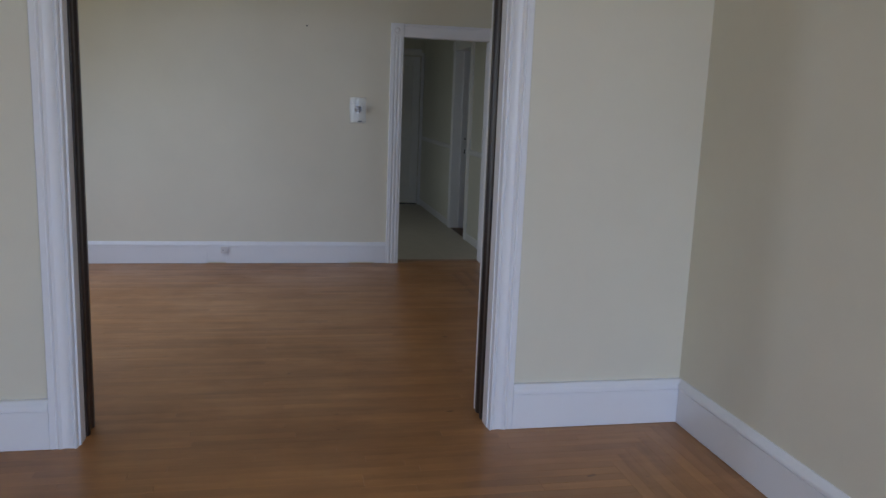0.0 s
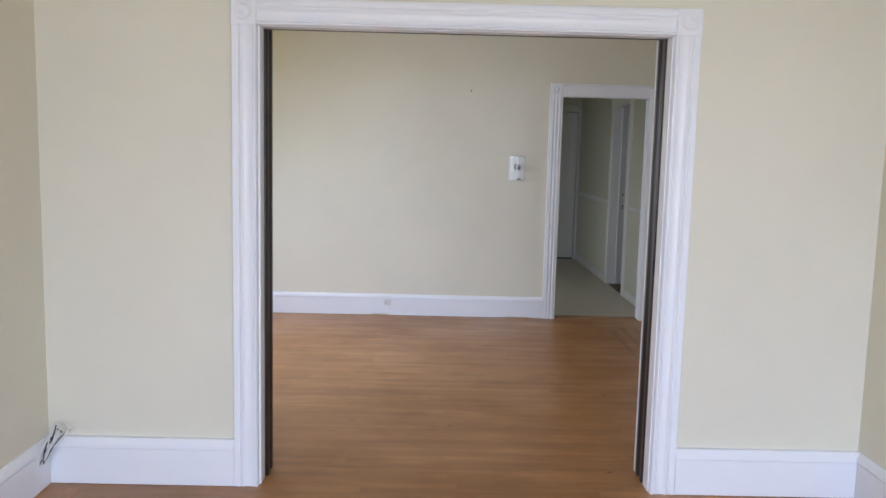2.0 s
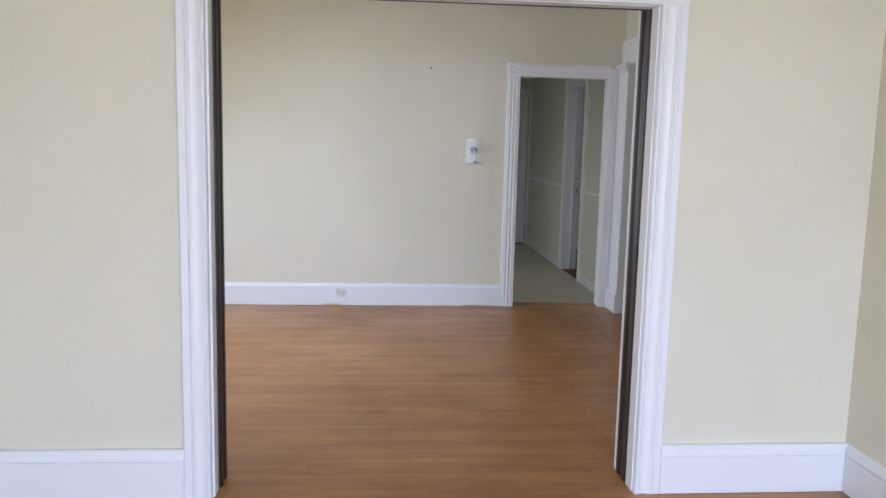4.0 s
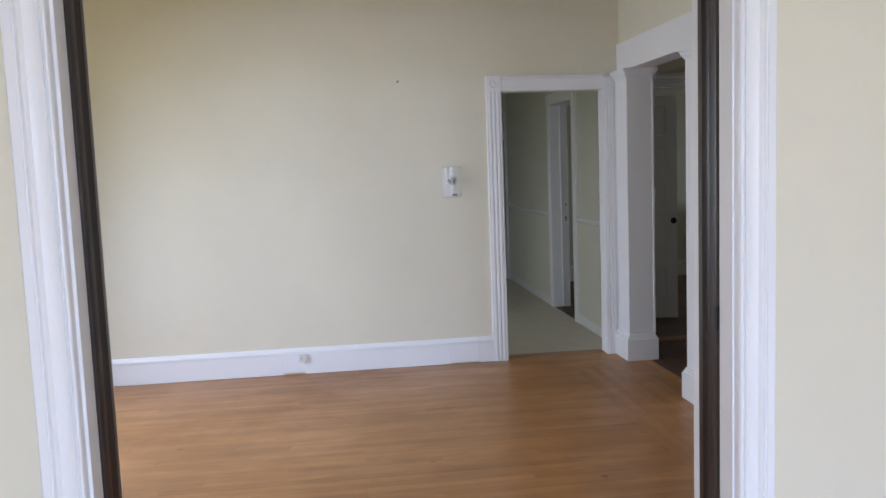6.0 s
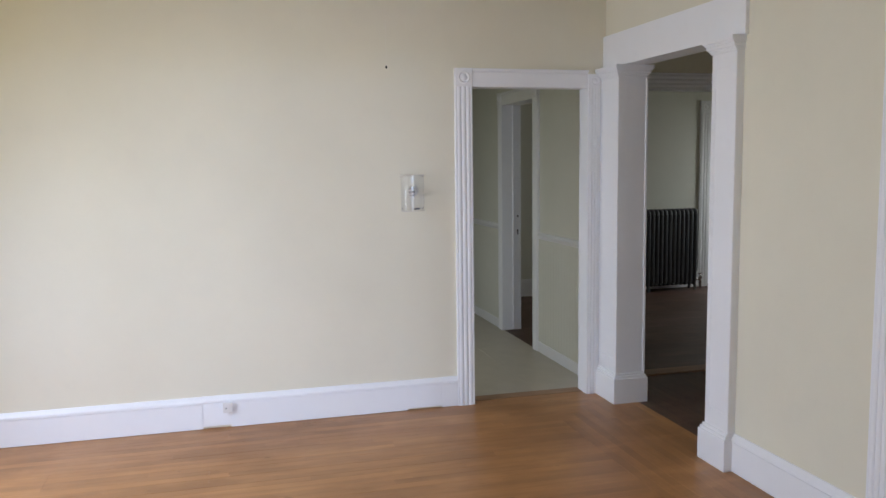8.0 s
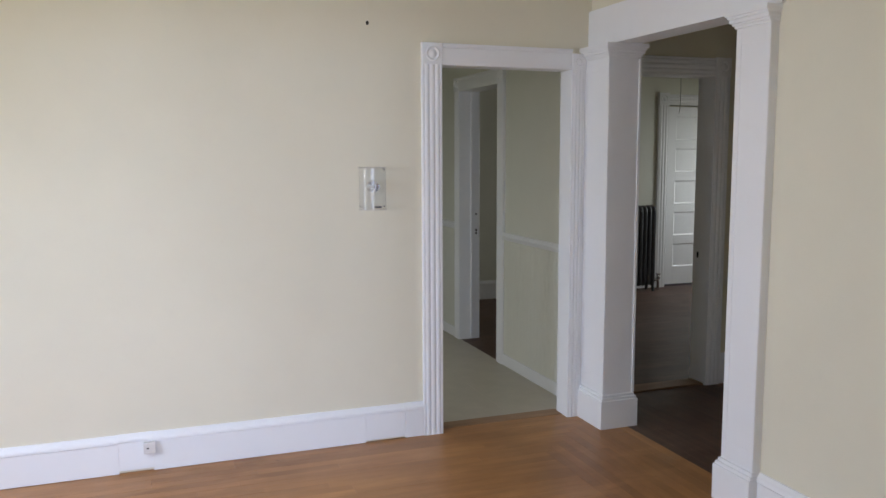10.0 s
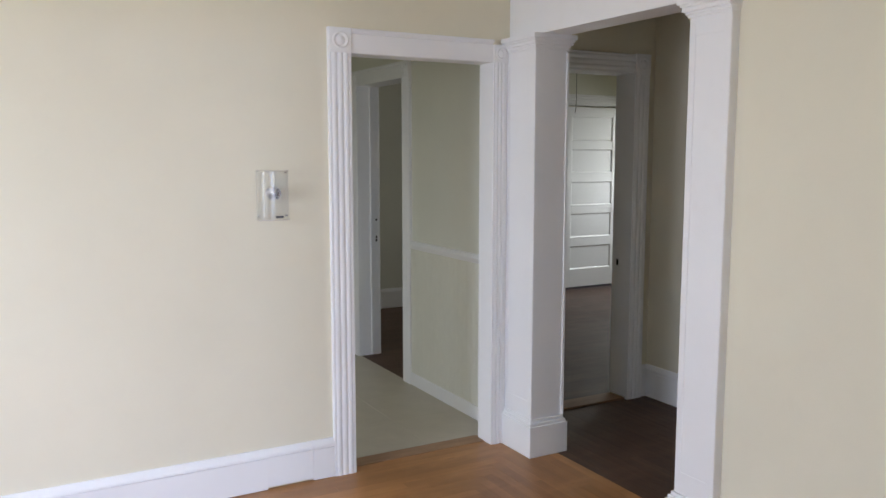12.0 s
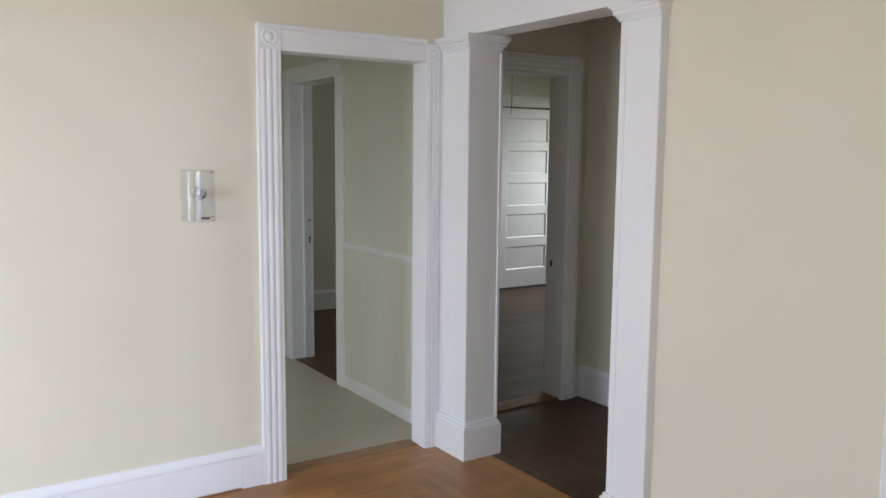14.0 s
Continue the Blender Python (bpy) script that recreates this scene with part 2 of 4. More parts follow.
def reeded(w, depth=0.02, reeds=3, rise=0.006):
    """Outline of a reeded casing, from one edge to the other."""
    pts = [(0, 0), (0, depth - 0.004), (0.003, depth), (0.012, depth)]
    s = (w - 0.024) / reeds
    for i in range(reeds):
        x = 0.012 + i * s
        for j in range(0, 7):
            a = math.pi * j / 6
            pts.append((x + s * 0.5 - s * 0.43 * math.cos(a), depth - 0.004 + rise * math.sin(a) + 0.002))
    pts += [(w - 0.012, depth), (w - 0.003, depth), (w, depth - 0.004), (w, 0)]
    return pts


def banded(w, depth=0.02):
    """Outline of the wide opening's casing, outer edge to inner: flat, ridge, cove, bead."""
    s, t = w / 0.108, depth
    pts = [(0, 0), (0, t - 0.003), (0.003, t), (0.024, t), (0.026, t - 0.003), (0.030, t - 0.003), (0.033, t + 0.001), (0.040, t + 0.004), (0.047, t + 0.001),
           (0.050, t - 0.003), (0.058, t - 0.005), (0.068, t - 0.006), (0.079, t - 0.005), (0.088, t - 0.001), (0.0905, t), (0.091, t - 0.005), (0.094, t - 0.005),
           (0.0955, t), (0.099, t + 0.004), (0.104, t + 0.003), (0.107, t - 0.001), (0.108, t - 0.004), (0.108, 0)]
    return [(u * s, q) for u, q in pts]


def flipped(outline, w):
    return [(w - u, q) for u, q in outline][::-1]


def plain_head(w, depth=0.022):
    return [(0, 0), (0, depth - 0.003), (0.004, depth), (w * 0.78, depth), (w * 0.80, depth - 0.004), (w * 0.83, depth - 0.002),
            (w * 0.86, depth + 0.006), (w * 0.95, depth + 0.010), (w, depth + 0.008), (w, 0)]


def skirting(h, t=0.02):
    """Outline of a baseboard with its cap moulding (height, depth)."""
    return [(0, 0), (0, t), (h * 0.775, t), (h * 0.78, t - 0.004), (h * 0.795, t - 0.004), (h * 0.80, t + 0.003), (h * 0.86, t + 0.004),
            (h * 0.91, t - 0.001), (h * 0.95, t - 0.008), (h * 0.985, t - 0.010), (h, t - 0.013), (h, 0)]


def lathe(bm, outline, o, axis, n=20):
    """Turns (radius, height) round an axis through o."""
    axis = Vector(axis).normalized()
    u = axis.orthogonal().normalized()
    w = axis.cross(u)
    o = Vector(o)
    rings = []
    for r, h in outline:
        rings.append([bm.verts.new(o + axis * h + (u * math.cos(2 * math.pi * i / n) + w * math.sin(2 * math.pi * i / n)) * max(r, 1e-5)) for i in range(n)])
    for a, b in zip(rings, rings[1:]):
        for i in range(n):
            bm.faces.new((a[i], a[(i + 1) % n], b[(i + 1) % n], b[i]))
    bm.faces.new(rings[0][::-1])
    bm.faces.new(rings[-1])
    return bm


def tube(bm, pts, r, n=8):
    """A round cable along a line of points."""
    pts = [Vector(p) for p in pts]
    rings = []
    for i, p in enumerate(pts):
        d = (pts[min(i + 1, len(pts) - 1)] - pts[max(i - 1, 0)]).normalized()
        u = d.orthogonal().normalized() if i == 0 else (rings[-1][1] - d * rings[-1][1].dot(d)).normalized()
        w = d.cross(u)
        rings.append(([bm.verts.new(p + (u * math.cos(2 * math.pi * k / n) + w * math.sin(2 * math.pi * k / n)) * r) for k in range(n)], u))
    for (a, _), (b, _) in zip(rings, rings[1:]):
        for k in range(n):
            bm.faces.new((a[k], a[(k + 1) % n], b[(k + 1) % n], b[k]))
    bm.faces.new(rings[0][0][::-1])
    bm.faces.new(rings[-1][0])
    return bm


def smooth(ob, angle=40):
    for p in ob.data.polygons:
        p.use_smooth = True
    ob.data.set_sharp_from_angle(angle=radians(angle))
    return ob


def wall(name, axis, near, far, u0, u1, holes, material, label, z1=H, other=None):
    """A wall with thickness along x ('x': it runs along x, near and far are its y faces) or y, with openings through it.
    other: the paint of its far face."""
    us = sorted({u0, u1, *[h[0] for h in holes], *[h[1] for h in holes]})
    zs = sorted({0.0, z1, *[h[2] for h in holes], *[h[3] for h in holes]})
    solid = {}
    for i in range(len(us) - 1):
        for k in range(len(zs) - 1):
            cu, cz = (us[i] + us[i + 1]) / 2, (zs[k] + zs[k + 1]) / 2
            solid[i, k] = not any(h[0] < cu < h[1] and h[2] < cz < h[3] for h in holes)
    bm = bmesh.new()
    made = {}

    def vert(u, d, z):
        key = (round(u, 5), round(d, 5), round(z, 5))
        if key not in made:
            made[key] = bm.verts.new((u, d, z) if axis == "x" else (d, u, z))
        return made[key]

    def quad(far_face, *c):
        f = bm.faces.new([vert(*p) for p in c])
        f.material_index = 1 if far_face else 0

    for (i, k), full in solid.items():
        if not full:
            continue
        a, b, c, d = us[i], us[i + 1], zs[k], zs[k + 1]
        quad(False, (a, near, c), (b, near, c), (b, near, d), (a, near, d))
        quad(True, (a, far, c), (a, far, d), (b, far, d), (b, far, c))
        for di, dk, e in ((-1, 0, ((a, c), (a, d))), (1, 0, ((b, c), (b, d))), (0, -1, ((a, c), (b, c))), (0, 1, ((a, d), (b, d)))):
            if not solid.get((i + di, k + dk), False):
                (p, q), (r, s) = e
                quad(False, (p, near, q), (r, near, s), (r, far, s), (p, far, q))
    ob = part(name, bm, material)
    ob.data.materials.append(other or material)
    return tagged(ob, label, "wall", kind="structure")


CASING = "white painted reeded wooden door casing with bullseye corner blocks"


def rosette(parent, o, u, d, s, depth):
    """A square corner block with a turned bullseye. o: its lower corner on the wall."""
    o, u, d = Vector(o), Vector(u), Vector(d)
    bm = extrude(bmesh.new(), [(0, 0), (0, depth - 0.003), (0.003, depth), (s - 0.003, depth), (s, depth - 0.003), (s, 0)], o, u, d, (0, 0, 1), s)
    blk = local(part("corner_block", bm, WHITE, parent))
    c = o + u * (s / 2) + Vector((0, 0, s / 2)) + d * (depth - 0.001)
    rim = [(0.040, 0), (0.040, 0.004), (0.035, 0.006), (0.029, 0.003), (0.024, 0.001), (0.017, 0.003), (0.010, 0.006), (0.0, 0.007)]
    k = s / 0.115
    smooth(part("bullseye", lathe(bmesh.new(), [(r * k, h * 1.3) for r, h in rim], c, d, 24), WHITE, blk), 40)


def cased(name, o, u, d, width, head, left=0.115, right=0.115, block=0.12, depth=0.022, label=CASING, reed_head=True, right_reeds=3, wide=False):
    """Casing round an opening. o: the opening's lower corner on the wall's face, u: along the wall, d: out of it."""
    e = base(name, o[0], o[1])
    tagged(e, label, "door casing", kind="structure")
    o, u, d = Vector(o), Vector(u), Vector(d)
    up = (0, 0, 1)
    lp = banded(left, depth) if wide else reeded(left, depth)
    rp = flipped(banded(right, depth), right) if wide else reeded(right, depth, right_reeds)
    local(smooth(part("side_casing", extrude(bmesh.new(), lp, o - u * left, u, d, up, head), WHITE, e), 30))
    local(smooth(part("side_casing", extrude(bmesh.new(), rp, o + u * width, u, d, up, head), WHITE, e), 30))
    hd = flipped(banded(block - 0.004, depth), block - 0.004) if wide else reeded(block - 0.004, depth) if reed_head else plain_head(block - 0.006, depth)
    local(smooth(part("head_casing", extrude(bmesh.new(), hd, o + Vector((0, 0, head)), up, d, u, width), WHITE, e), 50))
    rosette(e, o - u * left + Vector((0, 0, head)), u, d, left, depth + 0.006)
    rosette(e, o + u * width + Vector((0, 0, head)), u, d, right, depth + 0.006)
    return e


def lined(name, axis, u0, u1, d0, d1, head, t=0.018, label="white painted wooden door jamb lining"):
    """The jamb boards inside an opening."""
    e = base(name, u0 if axis == "x" else d0, d0 if axis == "x" else u0)
    tagged(e, label, "door frame", kind="structure")
    for nm, a, b, z0, z1 in (("jamb", u0, u0 + t, 0, head), ("jamb", u1 - t, u1, 0, head), ("head_jamb", u0 + t, u1 - t, head - t, head)):
        dims = (a, b, d0, d1, z0, z1) if axis == "x" else (d0, d1, a, b, z0, z1)
        local(boxed(nm, WHITE, e, dims, 0.002))
    return e


def baseboard(runs, h, label, t=0.02, mat=None, lift=0.0025):
    """Skirting along a wall: runs of (start, along, out, length)."""
    for o, along, out, length in runs:
        o = (o[0], o[1], o[2] + lift)
        b = part("baseboard", extrude(bmesh.new(), skirting(h, t), o, (0, 0, 1), out, along, length), mat or WHITE)
        tagged(smooth(b, 35), label, "baseboard", kind="structure")

# ---------------------------------------------------------------- walls, ceilings
AWIN = [(-1.35, -0.35, 0.7, 2.25), (0.35, 1.35, 0.7, 2.25)]
wall("wall_front", "x", AY0, AY0 - 0.2, AX0 - 0.15, AX1 + 0.15, AWIN, CREAM, "cream painted plaster wall with two windows")
# the hole in the west wall is for an added, unseen window
wall("wall_front_room_west", "y", AX0, AX0 - 0.15, AY0, AY1, [(-1.4, -0.5, 0.7, 2.25)], CREAM, "cream painted plaster wall of the front room with an added window")
wall("wall_front_room_east", "y", AX1, AX1 + 0.12, AY0, AY1, [], CREAM, "cream painted plaster wall of the front room")
wall("wall_pocket", "x", AY1, BY0, BX0 - 0.9, BX1 + 0.13, [(PX0 - 0.02, PX1 + 0.02, 0, PZ + 0.053)], CREAM, "cream plaster wall with a wide pocket door opening")
wall("wall_kitchen_side", "x", BY1, KY0, BX0 - 0.9, KXR, [(KX0 - 0.018, KX1 + 0.018, 0, KZ + 0.018)], CREAM, "cream plaster wall with a cased kitchen doorway", other=GREENISH)
wall("wall_east_upper", "y", BX1, HX0, BY0, BY1, [(EY0 - 0.018, EY1 + 0.018, 0, EZ + 0.018), (OY0 + 0.03, OY1, 0, OZ + 0.02)], CREAM, "cream plaster wall with a square cased opening to the hall")
wall("wall_kitchen_east", "y", KXR, RX0, KY0, KY1, [(SY0 - 0.018, SY1 + 0.018, 0, SZ + 0.018)], GREENISH, "pale green kitchen wall with a narrow doorway", other=CREAM)
wall("wall_partition_stub", "y", KXR, RX0, BY1, KY0, [], CREAM, "cream plaster wall end beside the cased opening")
wall("wall_kitchen_end", "x", KY1, KY1 + 0.15, KXL - 0.15, RX0, [(1.13, 1.90, 0, 2.13)], GREENISH, "pale green kitchen end wall with a door")
wall("wall_kitchen_west", "y", KXL, KXL - 0.15, KY0, KY1, [(QY0, QY1, 1.0, 2.2)], GREENISH, "pale green kitchen wall with a window")
wall("wall_hall_end", "x", HY1, RY0, RX0, RX1, [(DX0 - 0.018, DX1 + 0.018, 0, DZ + 0.018)], CREAM, "cream plaster wall with a cased doorway to the back room")
wall("wall_hall_east", "y", HX1, HX1 + 0.12, HY0, HY1, [], CREAM, "cream painted plaster wall of the dim hall")
wall("wall_hall_front", "x", HY0, HY0 - 0.12, BX1 + 0.13, HX1 + 0.12, [], CREAM, "cream painted plaster wall of the dim hall")
wall("wall_back", "x", RY1, RY1 + 0.15, RX0, RX1, [(FX0, FX1, 0, FZ)], GREENISH, "pale grey-green plaster wall with a panel door and radiator")
wall("wall_back_room_east", "y", RX1, RX1 + 0.15, RY0, RY1, [(WY0, WY1, 0.95, 2.2)], CREAM, "cream plaster wall with a window")

# bay of the middle room: two slanting walls and a front one
BAYX = -2.78
BAY = [((BX0, BY1), (BAYX, BY1 - 0.81)), ((BAYX, BY1 - 0.81), (BAYX, BY0 + 0.81)), ((BAYX, BY0 + 0.81), (BX0, BY0))]


def bay_window(parent_name, a, b, left, right):
    """A slanting wall with a sash window, built along x and turned into place."""
    a, b = Vector((*a, 0)), Vector((*b, 0))
    u = (b - a).normalized()
    length = (b - a).length
    out = Vector((-u.y, u.x, 0))
    turn = Matrix.Translation(a) @ Matrix((u, out, Vector((0, 0, 1)))).transposed().to_4x4()
    w = wall(parent_name, "x", 0, -0.14, -0.03 if left < 0.3 else 0, length, [(left, length - right, 0.72, 2.2)], CREAM, "cream plaster bay wall with a sash window")
    w.matrix_world = turn
    e = base("window_bay", 0, 0)
    tagged(e, "white painted wooden sash window in a bay", "window", kind="structure")
    x0, x1 = left, length - right
    for dims in ((x0 - 0.10, x0, 0, 0.02, 0.72, 2.2), (x1, x1 + 0.10, 0, 0.02, 0.72, 2.2), (x0 - 0.10, x1 + 0.10, 0, 0.024, 2.2, 2.3), (x0 - 0.08, x1 + 0.08, 0, 0.018, 0.60, 0.69)):
        boxed("window_casing", WHITE, e, dims, 0.004)
    boxed("window_sill", WHITE, e, (x0 - 0.13, x1 + 0.13, -0.10, 0.055, 0.69, 0.72), 0.008)
    for zz0, zz1, yy in ((0.72, 1.47, -0.06), (1.43, 2.2, -0.10)):
        for dims in ((x0, x0 + 0.045, yy, yy + 0.035, zz0, zz1), (x1 - 0.045, x1, yy, yy + 0.035, zz0, zz1),
                     (x0 + 0.045, x1 - 0.045, yy, yy + 0.035, zz0, zz0 + 0.05), (x0 + 0.045, x1 - 0.045, yy, yy + 0.035, zz1 - 0.045, zz1)):
            boxed("sash_frame", WHITE, e, dims, 0.003)
        g = boxed("pane", GLASS, e, (x0 + 0.045, x1 - 0.045, yy + 0.014, yy + 0.019, zz0 + 0.05, zz1 - 0.045), 0)
        g.visible_shadow = False
    e.matrix_world = turn
    sk = part("baseboard", extrude(bmesh.new(), skirting(0.195), (0.0, 0, 0), (0, 0, 1), (0, 1, 0), (1, 0, 0), length), WHITE)
    sk.matrix_world = turn
    tagged(smooth(sk, 35), "white painted baseboard under the bay window", "baseboard", kind="structure")


bay_window("wall_bay_north", *BAY[0], 0.20, 0.2)
bay_window("wall_bay_west", *BAY[1], 0.3, 0.3)
bay_window("wall_bay_south", *BAY[2], 0.2, 0.2)


def sash_window(name, axis, face, sign, u0, u1, z0, z1, label):
    """A sash window in a straight wall; sign: which way the room lies from the wall's face."""
    e = base(name, u0 if axis == "x" else face, face if axis == "x" else u0)
    tagged(e, label, "window", kind="structure")

    def add(nm, mat, a, b, d0, d1, c, d, bev=0.003):
        lo, hi = sorted((face + sign * d0, face + sign * d1))
        dims = (a, b, lo, hi, c, d) if axis == "x" else (lo, hi, a, b, c, d)
        return local(boxed(nm, mat, e, dims, bev))

    add("window_casing", WHITE, u0 - 0.11, u0, 0, 0.022, z0, z1)
    add("window_casing", WHITE, u1, u1 + 0.11, 0, 0.022, z0, z1)
    add("window_casing", WHITE, u0 - 0.11, u1 + 0.11, 0, 0.026, z1, z1 + 0.11)
    add("window_sill", WHITE, u0 - 0.14, u1 + 0.14, -0.12, 0.05, z0 - 0.03, z0, 0.006)
    mid = (z0 + z1) / 2
    for a, b, y in ((z0, mid + 0.02, -0.10), (mid - 0.02, z1, -0.14)):
        add("sash_frame", WHITE, u0, u0 + 0.05, y, y + 0.035, a, b)
        add("sash_frame", WHITE, u1 - 0.05, u1, y, y + 0.035, a, b)
        add("sash_frame", WHITE, u0 + 0.05, u1 - 0.05, y, y + 0.035, a, a + 0.05)
        add("sash_frame", WHITE, u0 + 0.05, u1 - 0.05, y, y + 0.035, b - 0.045, b)
        add("pane", GLASS, u0 + 0.05, u1 - 0.05, y + 0.014, y + 0.019, a + 0.05, b - 0.045, 0).visible_shadow = False
    return e


sash_window("window_1", "x", AY0, 1, *AWIN[0], "white painted wooden sash window of the front room")
sash_window("window_2", "x", AY0, 1, *AWIN[1], "white painted wooden sash window of the front room")
# unseen sash added in the west wall, where the fill lamps stand
sash_window("window_added", "y", AX0, 1, -1.4, -0.5, 0.7, 2.25, "white painted sash window added unseen to light the front room")
sash_window("window_3", "y", RX1, -1, WY0, WY1, 0.95, 2.2, "white painted sash window of the back room")
sash_window("window_4", "y", KXL, 1, QY0, QY1, 1.0, 2.2, "white painted sash window of the kitchen")

for nm, dims in (("ceiling", (AX0 - 0.15, AX1 + 0.15, AY0 - 0.2, AY1, H, H + 0.12)), ("ceiling", (BAYX - 0.2, BX1 + 0.13, AY1, KY0, H, H + 0.12)),
                 ("ceiling", (KXL - 0.15, RX0, KY0, KY1 + 0.15, H, H + 0.12)), ("ceiling", (BX1 + 0.13, HX1 + 0.12, HY0 - 0.12, KY0, H, H + 0.12)),
                 ("ceiling", (RX0, RX1 + 0.15, KY0, RY1 + 0.15, H, H + 0.12))):
    tagged(boxed(nm, CEIL, None, dims, 0), "off-white painted plaster ceiling", "ceiling", kind="structure")

# ---------------------------------------------------------------- door casings, jambs, thresholds
cased("trim_pocket_opening", (PX0, AY1, 0), (1, 0, 0), (0, -1, 0), PX1 - PX0, PZ, 0.108, 0.11, 0.115, depth=0.032, wide=True)
cased("trim_pocket_opening_rear", (PX1, BY0, 0), (-1, 0, 0), (0, 1, 0), PX1 - PX0, PZ + 0.032, 0.108, 0.11, 0.115, wide=True)
cased("trim_kitchen_doorway", (KX0, BY1, 0), (1, 0, 0), (0, -1, 0), KX1 - KX0, KZ, 0.115, 0.09, 0.12, reed_head=False)
cased("trim_kitchen_doorway_rear", (KX1, KY0, 0), (-1, 0, 0), (0, 1, 0), KX1 - KX0, KZ, 0.1, 0.1, 0.11)
cased("trim_back_room_doorway", (DX0, HY1, 0), (1, 0, 0), (0, -1, 0), DX1 - DX0, DZ, 0.08, 0.12, 0.12)
cased("trim_back_room_doorway_rear", (DX1, RY0, 0), (-1, 0, 0), (0, 1, 0), DX1 - DX0, DZ, 0.11, 0.08, 0.12)
cased("trim_side_doorway", (KXR, SY1, 0), (0, -1, 0), (-1, 0, 0), SY1 - SY0, SZ, 0.11, 0.11, 0.115, reed_head=False)
cased("trim_side_doorway_rear", (RX0, SY0, 0), (0, 1, 0), (1, 0, 0), SY1 - SY0, SZ, 0.11, 0.11, 0.115)
cased("trim_panel_door", (FX0, RY1, 0), (1, 0, 0), (0, -1, 0), FX1 - FX0, FZ, 0.14, 0.14, 0.128)
cased("trim_kitchen_end_door", (1.13, KY1, 0), (1, 0, 0), (0, -1, 0), 0.77, 2.13, 0.1, 0.042, 0.1, reed_head=False, right_reeds=1)
cased("trim_east_door", (BX1, EY1, 0), (0, -1, 0), (-1, 0, 0), EY1 - EY0, EZ, 0.112, 0.112, 0.12, reed_head=False)
lined("frame_east_door", "y", EY0 - 0.018, EY1 + 0.018, BX1, HX0, EZ + 0.018)
lined("frame_kitchen_doorway", "x", KX0 - 0.018, KX1 + 0.018, BY1, KY0, KZ + 0.018)
lined("frame_back_room_doorway", "x", DX0 - 0.018, DX1 + 0.018, HY1, RY0, DZ + 0.018)
lined("frame_side_doorway", "y", SY0 - 0.018, SY1 + 0.018, KXR, RX0, SZ + 0.018)

for y0, y1 in ((SY0, SY0 + 0.012), (SY1 - 0.012, SY1)):
    tagged(boxed("trim_door_stop", WHITE, None, (RX0 - 0.062, RX0 - 0.044, y0, y1, 0.014, SZ), 0.003), "white painted stop bead on a door jamb", "door stop", kind="structure")

# pocket opening: two jamb strips each side with the slot between them, and the head strips
jam = base("frame_pocket_opening", PX0, AY1)
tagged(jam, "white painted split jamb with a pocket door slot", "door frame", kind="structure")
SL0, SL1 = 3.952, 4.080
for a, b in ((AY1 - 0.002, SL0 - 0.006), (SL1 + 0.006, BY0 + 0.002)):
    local(boxed("jamb", WHITE, jam, (PX0 - 0.018, PX0 + 0.009, a, b, 0, PZ + 0.01), 0.002))
    local(boxed("jamb", WHITE, jam, (PX1 - 0.006, PX1 + 0.018, a, b, 0, PZ + 0.01), 0.002))
    up = 0.0 if a < SL0 else 0.034
    local(boxed("head_jamb", WHITE, jam, (PX0 + 0.012, PX1 - 0.012, a, b, PZ - 0.003 + up, PZ + 0.018 + up), 0.002))
local(boxed("track", BLACK, jam, (PX0 + 0.009, PX1 - 0.006, SL0 - 0.004, SL0 + 0.035, PZ - 0.002, PZ + 0.040), 0, "dark overhead track slot"))


def pocket_door(x_edge, sign):
    """A dark pocket door slid home: only its moulded leading edge stands proud of the jamb."""
    e = base("pocket_door", x_edge, (SL0 + SL1) / 2)
    tagged(e, "dark stained wooden pocket door slid back, edge scraped", "door")
    w, c = SL1 - SL0, (SL0 + SL1) / 2
    prof = [(-w / 2, 0.10), (-w / 2, 0.007), (-w / 2 + 0.004, 0.002), (-w / 2 + 0.010, 0.0), (-0.030, 0.0), (-0.024, 0.004), (-0.016, 0.010), (0.0, 0.013),
            (0.016, 0.010), (0.024, 0.004), (0.030, 0.0), (w / 2 - 0.010, 0.0), (w / 2 - 0.004, 0.002), (w / 2, 0.007), (w / 2, 0.10)]
    bm = extrude(bmesh.new(), prof, (x_edge, c, 0.004), (0, 1, 0), (sign, 0, 0), (0, 0, 1), PZ + 0.012)
    local(smooth(part("leading_edge", bm, DOORWOOD, e), 30))
    x0, x1 = sorted((x_edge + sign * 0.10, x_edge + sign * 0.80))
    local(boxed("leaf", DOORWOOD, e, (x0, x1, c - w / 2 + 0.01, c + w / 2 - 0.01, 0.01, PZ - 0.006), 0.003))
    return e


pocket_door(-0.905, -1)
PR = pocket_door(0.851, 1)
# hook plate half hidden in the slot
local(boxed("latch", BLACK, PR, (0.848, 0.857, SL0 - 0.004, SL0 + 0.012, 1.0, 1.07), 0.002, "black iron latch plate"))

# cased opening to the hall: square pilasters with base and capital, plain lintel
op = base("trim_hall_opening", BX1, OY1)
tagged(op, "white painted square pilasters and plain lintel of a cased opening", "door casing", kind="structure")
LX = 1.895


